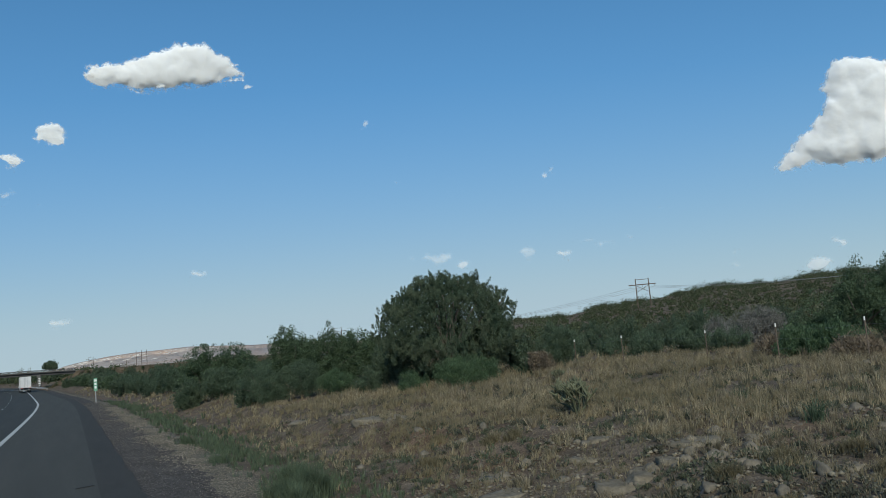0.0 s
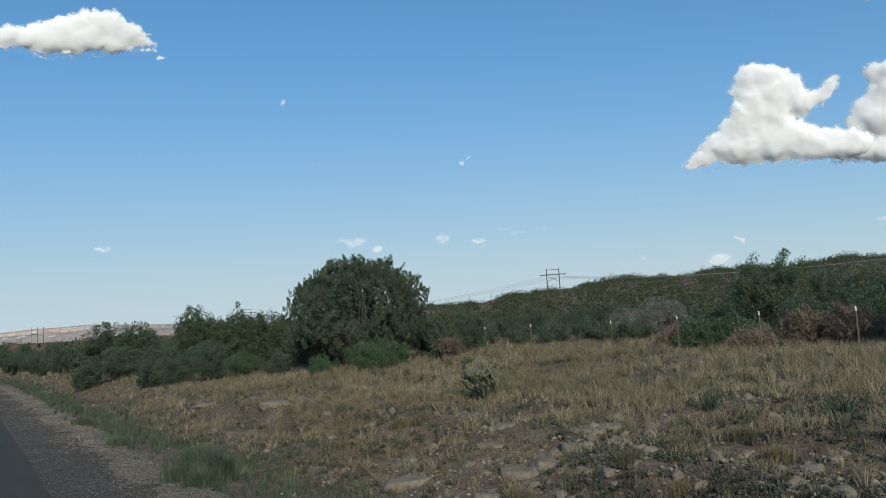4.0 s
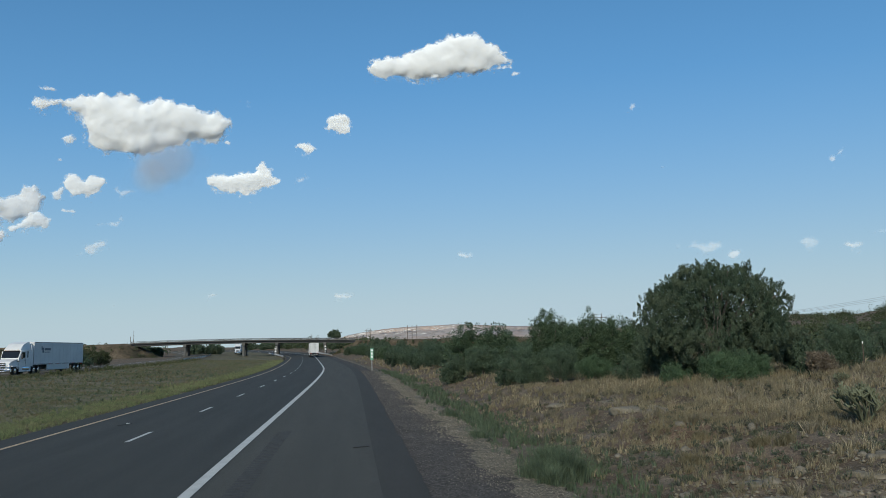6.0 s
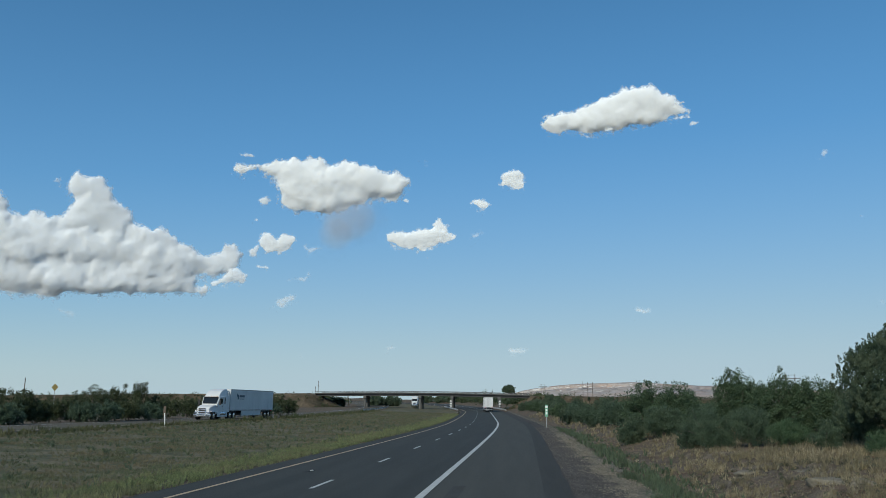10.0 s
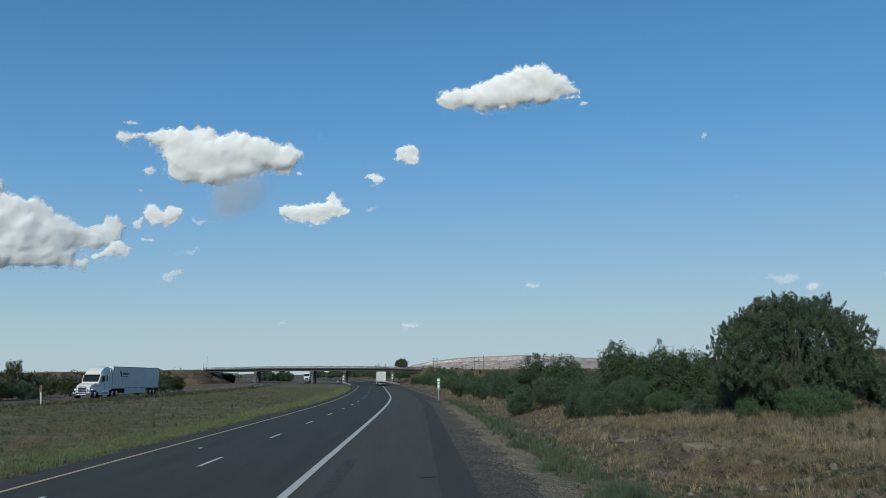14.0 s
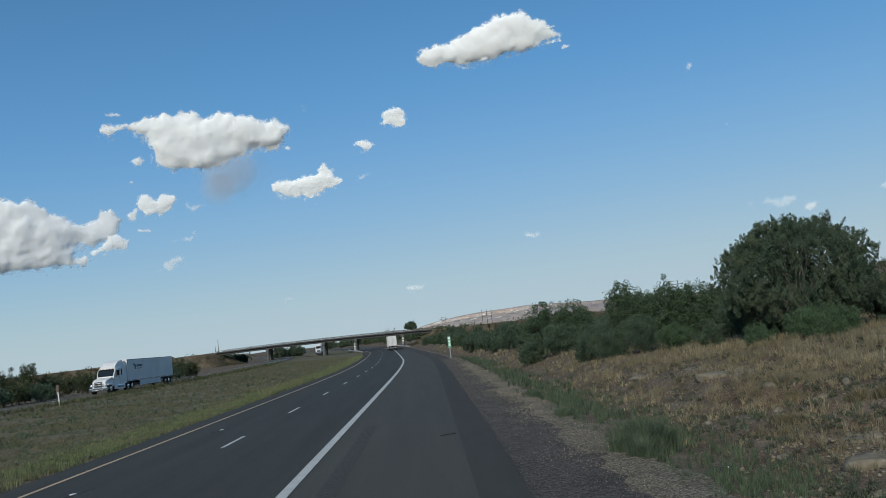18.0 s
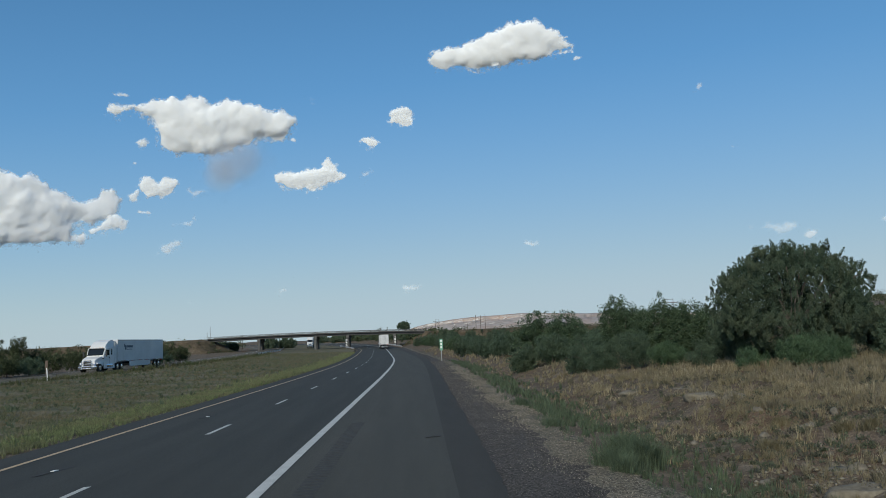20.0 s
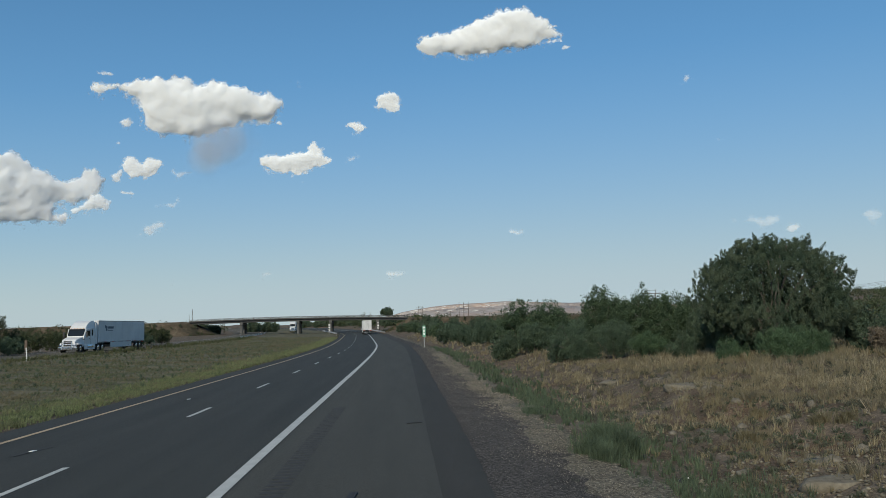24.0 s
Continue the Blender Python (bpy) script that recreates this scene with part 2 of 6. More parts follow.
M["moon"] = surface("moon_rock", [(0.35, (0.6, 0.68, 0.78)), (0.65, (0.86, 0.9, 0.93))], 0.06, 0.95, 0.3, 0.2, 0)
M["moon"].node_tree.nodes["Principled BSDF"].inputs["Alpha"].default_value = 0.35


def vapour(name, colour, peak, firm, scale, ragged, relief=2.5, scatter=0.6):
    """Cloud vapour: it thins out where the cloud is shallow, torn by a noise."""
    m = bpy.data.materials.new(name)
    m.use_nodes = True
    t = m.node_tree
    body = t.nodes["Principled BSDF"]
    body.inputs["Base Color"].default_value = (*colour, 1)
    body.inputs["Roughness"].default_value = 1.0
    body.inputs["Specular IOR Level"].default_value = 0.0
    body.inputs["Subsurface Weight"].default_value = scatter
    body.inputs["Subsurface Radius"].default_value = (1.0, 1.0, 1.0)
    body.inputs["Subsurface Scale"].default_value = 15.0
    deep = m.node_tree.nodes.new("ShaderNodeAttribute")
    deep.attribute_name = "thickness"
    geo = node(m, "ShaderNodeNewGeometry")
    n = node(m, "ShaderNodeTexNoise", Scale=scale, Detail=6.0, Roughness=0.66)
    wire(m, geo.outputs["Position"], n.inputs["Vector"])
    if relief:
        bp = node(m, "ShaderNodeBump", Strength=0.5, Distance=relief)
        wire(m, n.outputs["Fac"], bp.inputs["Height"])
        wire(m, bp.outputs["Normal"], body.inputs["Normal"])
    torn = node(m, "ShaderNodeMath")
    torn.operation = "MULTIPLY_ADD"
    torn.inputs[1].default_value = ragged * firm
    torn.inputs[2].default_value = 0.12 - 0.5 * ragged * firm
    tear = node(m, "ShaderNodeMapRange")
    tear.inputs["From Min"].default_value, tear.inputs["From Max"].default_value = 0.3, 0.7
    tear.inputs["To Min"].default_value, tear.inputs["To Max"].default_value = 0.3, 0.7
    wire(m, n.outputs["Fac"], tear.inputs["Value"])
    wire(m, tear.outputs["Result"], torn.inputs[0])
    tot = node(m, "ShaderNodeMath")
    tot.operation = "ADD"
    wire(m, torn.outputs[0], tot.inputs[0])
    wire(m, deep.outputs["Fac"], tot.inputs[1])
    k = node(m, "ShaderNodeMapRange")
    k.interpolation_type = "SMOOTHSTEP"
    k.inputs["From Min"].default_value, k.inputs["From Max"].default_value = 0.0, firm
    k.inputs["To Max"].default_value = peak
    wire(m, tot.outputs[0], k.inputs["Value"])
    tp = node(m, "ShaderNodeBsdfTransparent")
    out = node(m, "ShaderNodeMixShader")
    wire(m, k.outputs["Result"], out.inputs["Fac"])
    wire(m, tp.outputs[0], out.inputs[1])
    through_light = node(m, "ShaderNodeBsdfTranslucent")
    through_light.inputs["Color"].default_value = (*colour, 1)
    lit = node(m, "ShaderNodeMixShader", Fac=0.1)
    wire(m, body.outputs[0], lit.inputs[1])
    wire(m, through_light.outputs[0], lit.inputs[2])
    wire(m, lit.outputs[0], out.inputs[2])
    wire(m, out.outputs[0], t.nodes["Material Output"].inputs["Surface"])
    return m


M["cumulus"] = vapour("cumulus_vapour", (0.95, 0.975, 1.0), 1.0, 1.2, 0.05, 3.6)
M["farcumulus"] = vapour("far_cumulus_vapour", (0.935, 0.965, 1.0), 0.96, 1.2, 0.045, 3.6)
M["shred"] = vapour("torn_vapour", (0.95, 0.975, 1.0), 0.8, 1.2, 0.06, 3.4, 3.0, 0.0)
M["puff2"] = vapour("dense_puff", (0.95, 0.975, 1.0), 0.97, 1.2, 0.06, 3.8, 3.0, 0.0)
M["puff1"] = vapour("thin_puff", (0.95, 0.975, 1.0), 0.42, 1.8, 0.05, 3.2, 3.0, 0.0)
M["puff0"] = vapour("faint_puff", (0.95, 0.975, 1.0), 0.22, 1.9, 0.04, 2.8, 3.0, 0.0)
M["rainveil"] = vapour("rain_veil", (0.5, 0.52, 0.57), 0.32, 1.6, 0.008, 0.8, 0.0, 0.0)


# ---- mesh helpers ----
def mesh_np(name, verts, faces, material, smooth=False):
    """A mesh from arrays; faces all of one size."""
    me = bpy.data.meshes.new(name)
    verts, faces = np.asarray(verts, np.float32), np.asarray(faces, np.int32)
    k = faces.shape[1]
    me.vertices.add(len(verts))
    me.vertices.foreach_set("co", verts.ravel())
    me.loops.add(faces.size)
    me.loops.foreach_set("vertex_index", faces.ravel())
    me.polygons.add(len(faces))
    me.polygons.foreach_set("loop_start", np.arange(0, faces.size, k, dtype=np.int32))
    me.update(calc_edges=True)
    me.polygons.foreach_set("use_smooth", np.full(len(faces), smooth))
    me.materials.append(material)
    return me


def part(name, bm, material, parent=None, label="", smooth=False):
    """Links a bmesh, or a mesh, as one object under a thing or part."""
    if isinstance(bm, bpy.types.Mesh):
        me = bm
    else:
        me = bpy.data.meshes.new(name)
        bm.to_mesh(me)
        bm.free()
        me.materials.append(material)
        if smooth:
            me.polygons.foreach_set("use_smooth", np.ones(len(me.polygons), bool))
    ob = new(name, me)
    if parent:
        ob.parent = parent
    if label:
        ob["label"] = label
    return ob


def box(x0, x1, y0, y1, z0, z1, bevel=0.0, bm=None):
    bm = bm or bmesh.new()
    r = bmesh.ops.create_cube(bm, size=1, matrix=Matrix.Translation(((x0 + x1) / 2, (y0 + y1) / 2, (z0 + z1) / 2)) @ Matrix.Diagonal((x1 - x0, y1 - y0, z1 - z0, 1)))
    if bevel:
        bmesh.ops.bevel(bm, geom=list({e for v in r["verts"] for e in v.link_edges}), offset=bevel, segments=2, affect="EDGES", profile=0.5)
    return bm


def rod(a, b, r0, r1=None, seg=8, bm=None):
    """A tapered round bar from a to b."""
    bm = bm or bmesh.new()
    a, b = Vector(a), Vector(b)
    d = b - a
    m = Matrix.Translation((a + b) / 2) @ d.to_track_quat("Z", "Y").to_matrix().to_4x4()
    bmesh.ops.create_cone(bm, cap_ends=True, segments=seg, radius1=r0, radius2=r0 if r1 is None else r1, depth=d.length, matrix=m)
    return bm


def empty(name, x, y, z, turn=0.0, **tags):
    ob = new(name)
    ob.matrix_world = pose(x, y, z, 0, 0, turn)
    return tagged(ob, **tags)


# ---- the lie of the land ----
def lattice(x, z, seed):
    """Smooth value noise over the plane, -1 to 1."""
    def hashed(i, j):
        v = np.sin(i * 127.1 + j * 311.7 + seed * 74.7) * 43758.5453
        return 2 * (v - np.floor(v)) - 1
    i, j = np.floor(x), np.floor(z)
    f, g = x - i, z - j
    f, g = f * f * (3 - 2 * f), g * g * (3 - 2 * g)
    return (hashed(i, j) * (1 - f) + hashed(i + 1, j) * f) * (1 - g) + (hashed(i, j + 1) * (1 - f) + hashed(i + 1, j + 1) * f) * g


def ragged(x, z, seed, octaves=5):
    return sum(lattice(x * 2 ** k, z * 2 ** k, seed + 9 * k) * 0.66 ** k for k in range(octaves))


BANK = 0.0297          # cross-fall of the road


def road_x(y):
    """The lane line between the two lanes."""
    y = np.asarray(y, float)
    a = np.clip(y, 0, 130)
    x = -6.745 + 1.675e-4 * a ** 2 - 1.667e-6 * a ** 3
    b = np.clip(y - 130, 0, 120)
    x = x - 0.041 * b - 0.5e-4 * b ** 2
    c = np.clip(y - 250, 0, 400)
    x = x - 0.053 * c - 1.0e-3 * c ** 2
    return x - 0.85 * np.clip(y - 650, 0, None)


def road_rise(y):
    y = np.asarray(y, float)
    return 4.2e-5 * np.clip(y - 140, 0, 260) ** 2 + 0.008 * np.clip(y - 400, 0, 250)


RIDGE_AZ = [-180, -60, -15, 0, 5, 12, 20, 30, 34, 38, 42, 50, 63, 90, 130, 180]
RIDGE_EL = [0.0, 0.0, 0.0, 0.1, 0.2, 0.5, 1.0, 1.45, 1.6, 1.95, 2.4, 2.5, 2.7, 2.8, 1.2, 0.0]
PROFILE_U = [-400, -46, -43, -42.3, -30.7, -29.5, -20, -9, -6.5, -5.0, -4.9, 8.0, 8.1, 10.3, 11.0, 12.0, 13.2, 15.0, 17.5, 20.5, 27, 60, 400]
PROFILE_Z = [0.3, -0.05, 0.0, 0.06, 0.06, 0.0, -0.3, -0.42, -0.36, -0.36, -0.40, -0.06, -0.08, -0.15, -0.22, -0.36, -0.2, 0.28, 0.56, 0.72, 1.05, 1.3, 1.5]


def ground(x, y, lumps=True):
    """The height of the bare ground."""
    x, y = np.asarray(x, float), np.asarray(y, float)
    u = x - road_x(y)
    z = np.interp(u, PROFILE_U, PROFILE_Z) + road_rise(np.clip(y, 0, 650)) * np.exp(-(np.clip(np.abs(u + 10) - 60, 0, None) / 150) ** 2)
    d, az = np.hypot(x, y), np.degrees(np.arctan2(x, y))
    el = np.interp(az, RIDGE_AZ, RIDGE_EL) + 0.12 * np.sin(az * 0.9) + 0.06 * np.sin(az * 2.3 + 1)
    k = np.clip((d - 90) / 510, 0, 1)
    k = k * k * (3 - 2 * k)
    off = np.clip((np.abs(u) - 25) / 60, 0, 1)
    z = z + np.clip(600 * np.tan(np.radians(el)), 0, None) * k * np.where(u > 0, off, off * off)
    if lumps:
        rough = np.clip((u - 11.5) / 3, 0, 1)
        z = z + rough * (0.05 * np.sin(x * 1.3 + 0.7 * y) * np.sin(y * 0.9 - 0.4 * x) + 0.04 * np.sin(x * 2.9 + y * 0.5) * np.sin(y * 2.3))
        ledge = np.clip((u - 12.4) / 1.2, 0, 1) * np.clip((19.5 - u) / 3, 0, 1) * np.clip((70 - y) / 20, 0, 1)
        z = z + ledge * 0.07 * np.tanh(3 * np.sin(2.1 * u + 1.1 * np.sin(0.33 * y) + 0.7 * np.sin(0.9 * y + 1)))
        left = np.clip((-6.5 - u) / 3, 0, 1) * np.clip((u + 29) / 3, 0, 1)
        z = z + left * 0.05 * np.sin(x * 0.8 + 0.3 * y) * np.sin(y * 0.5)
    return z


def gz(x, y):
    return float(ground(x, y))

# ---- ground, roads ----
def strip(name, us, zs, ys, material, label="", parent=None, thick=0.05, stray=None):
    """A sheet along the road between the offsets us, with a thickness at its rims."""
    ys = np.asarray(ys, float)
    us, zs = [us[0], *us, us[-1]], [zs[0] - thick, *zs, zs[-1] - thick]
    stray = [0] * len(us) if stray is None else [stray[0], *stray, stray[-1]]
    V = np.stack([np.stack([road_x(ys) + u + w * ragged(ys * 0.9, ys * 0 + round(u), 6, 5), ys, z + road_rise(ys)], 1) for u, z, w in zip(us, zs, stray)], 1)
    n, k = len(ys), len(us)
    idx = np.arange(n * k).reshape(n, k)
    F = np.stack([idx[:-1, :-1], idx[:-1, 1:], idx[1:, 1:], idx[1:, :-1]], -1).reshape(-1, 4)
    ob = part(name, mesh_np(name, V.reshape(-1, 3), F, material), None, parent, label)
    return ob


us = np.unique(np.concatenate([-np.geomspace(60, 2600, 22), np.arange(-58, -46, 3), PROFILE_U[1:-1], np.arange(-29, -5, 1.2), np.arange(8.2, 26, 0.45),
                               np.arange(26, 62, 1.5), np.geomspace(64, 3000, 34)]))
ys = np.unique(np.concatenate([[-80, -50, -30, -15, -5, 0], np.arange(2, 60, 0.5), np.arange(60, 130, 1.5), np.arange(130, 420, 5), np.geomspace(425, 4400, 36)]))
uu, yy = np.meshgrid(us, ys)
near = np.exp(-(np.clip(yy - 650, 0, None) / 600) ** 2)
xx = np.where(yy > 650, road_x(650.0) * near, road_x(yy)) + uu
zz = ground(xx, yy)
idx = np.arange(uu.size).reshape(uu.shape)
F = np.stack([idx[:-1, :-1], idx[:-1, 1:], idx[1:, 1:], idx[1:, :-1]], -1).reshape(-1, 4)
tagged(part("ground", mesh_np("ground", np.stack([xx, yy, zz], -1).reshape(-1, 3), F, M["soil"], True), None),
       "dry reddish tan desert soil with sparse grass", "ground", kind="structure")

YR = np.unique(np.concatenate([np.arange(-40, 0, 5), np.arange(0, 260, 2.5), np.arange(260, 640, 5)]))
YV = np.unique(np.concatenate([np.arange(-40, 4, 4), np.arange(4, 60, 0.35), np.arange(60, 120, 1.0), np.arange(120, 260, 2.5), np.arange(260, 640, 5)]))


def plane_z(u):
    return BANK * (u - 6.745)


road = tagged(strip("road", [-4.9, -3.66, 0, 3.8, 4.0], [plane_z(u) for u in (-4.9, -3.66, 0, 3.8, 4.0)], YR, M["asphalt"]),
              "dark grey two lane highway asphalt, worn smooth", "road", kind="structure")
shoulder = tagged(strip("road_shoulder", [4.0, 5.6, 7.3], [plane_z(u) + 0.003 for u in (4.0, 5.6, 7.3)], YR, M["shoulder"]),
                  "lighter grey asphalt shoulder of the highway", "road shoulder", kind="structure")
tagged(strip("shoulder_edge", [7.3, 7.7, 8.1], [plane_z(u) + 0.002 for u in (7.3, 7.7, 8.1)], YV, M["patch"], stray=[0, 0, 0.045]),
       "darker rough asphalt strip along the shoulder", "road shoulder", kind="structure")
tagged(strip("gravel_verge", [8.1, 8.9, 9.6], [0.02, 0.0, -0.03], YV, M["gravel"], stray=[0.045, 0, 0.22]), "dark grey gravel verge beside the shoulder", "gravel", kind="structure")
tagged(strip("gravel_rim", [9.6, 10.1, 10.6], [-0.03, -0.055, -0.1], YV, M["palegravel"], stray=[0.22, 0.15, 0.2]), "pale gravel rim of the verge", "gravel", kind="structure")
tu = np.arange(-30.4, -4.95, 1.0)
mx2, my2 = np.meshgrid(tu, YR)
mx2 = mx2 + road_x(my2)
idx = np.arange(mx2.size).reshape(mx2.shape)
F = np.stack([idx[:-1, :-1], idx[:-1, 1:], idx[1:, 1:], idx[1:, :-1]], -1).reshape(-1, 4)
tagged(part("median", mesh_np("median", np.stack([mx2, my2, ground(mx2, my2) + 0.03], -1).reshape(-1, 3), F, M["turf"], True), None),
       "dry grassy turf of the median", "ground", kind="structure")
strip("edge_line", [3.72, 3.95], [plane_z(u) + 0.006 for u in (3.72, 3.95)], YR, M["white"], "solid white edge line", road, 0.004)
strip("median_line", [-3.72, -3.55], [plane_z(u) + 0.006 for u in (-3.72, -3.55)], YR, M["yellow"], "solid faded yellow line", road, 0.004)
for k in range(-2, 40):
    y0 = 13.9 + 12.19 * k
    strip("lane_dash", [-0.07, 0.07], [plane_z(-0.07) + 0.006, plane_z(0.07) + 0.006], [y0, y0 + 1.5, y0 + 3.05], M["white"], "", road, 0.004)
# grooves of the rumble strip
g_me = None
for k in range(60):
    y = 8.0 + 0.31 * k
    if g_me is None:
        bm = box(-0.2, 0.2, -0.085, 0.085, 0.0, 0.004)
        ob = part("rumble_groove", bm, M["groove"], shoulder)
        g_me = ob.data
    else:
        ob = part("rumble_groove", g_me, None, shoulder)
    ob.location = (float(road_x(y)) + 4.72, y, plane_z(4.72) + 0.003)
    ob.rotation_euler = (0, -math.atan(BANK), 0)

# the other carriageway
YO = np.unique(np.concatenate([np.arange(-40, 640, 5)]))
road2 = tagged(strip("road_opposite", [-42.3, -36.5, -30.7], [0.13, 0.15, 0.13], YO, M["asphalt2"]), "grey asphalt of the opposite carriageway", "road", kind="structure")
strip("edge_line", [-32.0, -31.85], [0.137, 0.137], YO, M["yellow"], "", road2, 0.004)
strip("edge_line", [-39.4, -39.25], [0.142, 0.142], YO, M["white"], "", road2, 0.004)
for k in range(40):
    strip("lane_dash", [-35.7, -35.57], [0.157, 0.157], [20 + 12.19 * k, 23.05 + 12.19 * k], M["white"], "", road2, 0.004)

# tar scraps, stones on the shoulder
for (x, y, w, l, turn, what) in [(0.34, 21.0, 0.35, 0.1, 12, "tar"), 
                                 (-0.75, 12.2, 0.5, 0.12, 85, "rubber"), (2.5, 26.3, 0.5, 0.22, 10, "board"), (3.15, 18.4, 0.25, 0.12, 30, "rubber")]:
    bm = box(-w / 2, w / 2, -l / 2, l / 2, 0, 0.02, 0.006)
    for v in bm.verts:
        v.co.x += 0.12 * w * math.sin(9 * v.co.y + 5 * v.co.x)
        v.co.z += 0.015 * abs(math.sin(11 * v.co.x)) if what == "rubber" else 0
    z = BANK * x + 0.004 if road_x(y) + 8 > x else gz(x, y) + 0.02
    nm = {"tar": "tar_blotch", "rubber": "tyre_scrap", "board": "wooden_scrap"}[what]
    ob = part(nm, bm, M["black"] if what != "board" else M["wood"])
    tagged(ob, {"tar": "flat black tar blotch on the asphalt", "rubber": "torn strip of black tyre rubber on the verge", "board": "flat weathered piece of board on the gravel"}[what], "debris")
    ob.location, ob.rotation_euler = (x, y, z), (0, -math.atan(BANK), radians(turn))

# lane markers sunk into ground slots
for x, y in ((-8.6, 19.8), (-8.5, 33.5)):
    slot = empty("lane_marker", x, y, BANK * x + 0.005, 78, label="small white reflector in a dark ground slot of the road", category="road marker")
    part("slot", box(-0.75, 0.75, -0.06, 0.06, 0, 0.004), M["groove"], slot)
    part("reflector", box(-0.09, 0.09, -0.05, 0.05, 0.002, 0.022, 0.008), M["sign_white"], slot)

# ---- overpass ----
BX0, BX1, BY = -76.0, 3.0, 300.0


def deck_z(x):
    """Underside of the deck."""
    return 5.55 - 3.2e-4 * (np.asarray(x, float) + 36) ** 2


bridge = empty("overpass", -36, BY, 0.4, label="long concrete highway overpass with steel railing on round piers", category="bridge")


def on_bridge(name, bm, material, parent=None, label=""):
    ob = part(name, bm, material, parent or bridge, label)
    ob.matrix_parent_inverse = (parent or bridge).matrix_world.inverted() if parent is None else Matrix()
    return ob


def beam(y0, y1, zb, zt, xa=BX0, xb=BX1, n=24):
    xs = np.linspace(xa, xb, n)
    bm = bmesh.new()
    rings = []
    for x in xs:
        d = float(deck_z(x))
        rings.append([bm.verts.new((x, y, d + z)) for y, z in ((y0, zb), (y1, zb), (y1, zt), (y0, zt))])
    for a, b in zip(rings, rings[1:]):
        for i in range(4):
            bm.faces.new((a[i], b[i], b[(i + 1) % 4], a[(i + 1) % 4]))
    bm.faces.new(rings[0]), bm.faces.new(rings[-1])
    bmesh.ops.recalc_face_normals(bm, faces=bm.faces)
    return bm


for y in (BY + 0.6, BY + 3.2, BY + 5.8, BY + 8.4):
    on_bridge("girder", beam(y - 0.25, y + 0.25, -0.02, 0.75), M["girder"])
on_bridge("deck", beam(BY - 0.3, BY + 9.3, 0.75, 1.0), M["girder"], label="grey concrete deck slab")
for y in (BY - 0.25, BY + 9.0):
    on_bridge("kerb", beam(y, y + 0.25, 1.0, 1.2), M["concrete"])
    for h in (1.42, 1.62):
        on_bridge("rail", beam(y + 0.05, y + 0.15, h, h + 0.09), M["girder"])
    for x in np.arange(BX0 + 0.5, BX1, 2.6):
        z = float(deck_z(x))
        on_bridge("rail_post", box(x - 0.07, x + 0.07, y + 0.02, y + 0.18, z + 1.2, z + 1.75), M["steel"])
for x, zb in ((-8.0, 0.5), (-25.2, 0.3), (-37.0, 0.2), (-57.5, -0.3)):
    on_bridge("pier_cap", box(x - 0.55, x + 0.55, BY - 0.1, BY + 9.2, float(deck_z(x)) - 0.9, float(deck_z(x)), 0.08), M["concrete"])
    for y in (BY + 0.8, BY + 4.5, BY + 8.2):
        on_bridge("pier_column", rod((x, y, zb - 0.8), (x, y, float(deck_z(x)) - 0.85), 0.5, seg=16), M["concrete"])
for x, s in ((BX0, -1), (BX1, 1)):
    z = float(deck_z(x))
    on_bridge("abutment", box(min(x, x + s * 1.6), max(x, x + s * 1.6), BY - 0.4, BY + 9.4, z - 2.5, z + 1.0, 0.05), M["concrete"])

# striped markers and crash rails by the piers
for x, y, zb in ((-7.6, 292.0, 0.9), (-24.6, 288.0, 0.6)):
    marker = empty("hazard_marker", x, y, zb, label="striped white and black hazard panel on a post", category="road sign")
    part("panel", box(-0.3, 0.3, -0.03, 0, 1.2, 3.4), M["sign_white"], marker)
    for k in range(4):
        bm = box(-0.3, 0.3, -0.04, -0.03, 1.35 + 0.55 * k, 1.6 + 0.55 * k)
        part("stripe", bm, M["black"], marker)
    part("post", rod((0, 0.03, -0.6), (0, 0.03, 3.3), 0.05), M["steel"], marker)


def guard_rail(points, posts, label):
    thing = empty("guard_rail", *points[0], label=label, category="guard rail")
    o = Vector(points[0])
    for a, b in zip(points, points[1:]):
        a, b = Vector(a) - o, Vector(b) - o
        d = (b - a)
        side = Vector((-d.y, d.x, 0)).normalized() * 0.04
        bm = bmesh.new()
        prof = [(0, 0.38), (1, 0.46), (0, 0.6), (1, 0.74), (0, 0.82)]
        ra = [bm.verts.new(a + side * k + Vector((0, 0, z))) for k, z in prof]
        rb = [bm.verts.new(b + side * k + Vector((0, 0, z))) for k, z in prof]
        rc = [bm.verts.new(a - side * 0.6 + side * k + Vector((0, 0, z))) for k, z in prof]
        rd = [bm.verts.new(b - side * 0.6 + side * k + Vector((0, 0, z))) for k, z in prof]
        for i in range(4):
            bm.faces.new((ra[i], rb[i], rb[i + 1], ra[i + 1]))
            bm.faces.new((rc[i], rc[i + 1], rd[i + 1], rd[i]))
        part("rail", bm, M["barrier"], thing)
        for k in range(posts):
            p = a + d * (k + 0.5) / posts
            part("post", box(p.x - 0.08, p.x + 0.08, p.y + 0.05, p.y + 0.2, p.z - 0.6, p.z + 0.8), M["wood"], thing)
    return thing


def rp(u, y, dz=0.0):
    x = float(road_x(y)) + u
    return (x, y, gz(x, y) + dz)


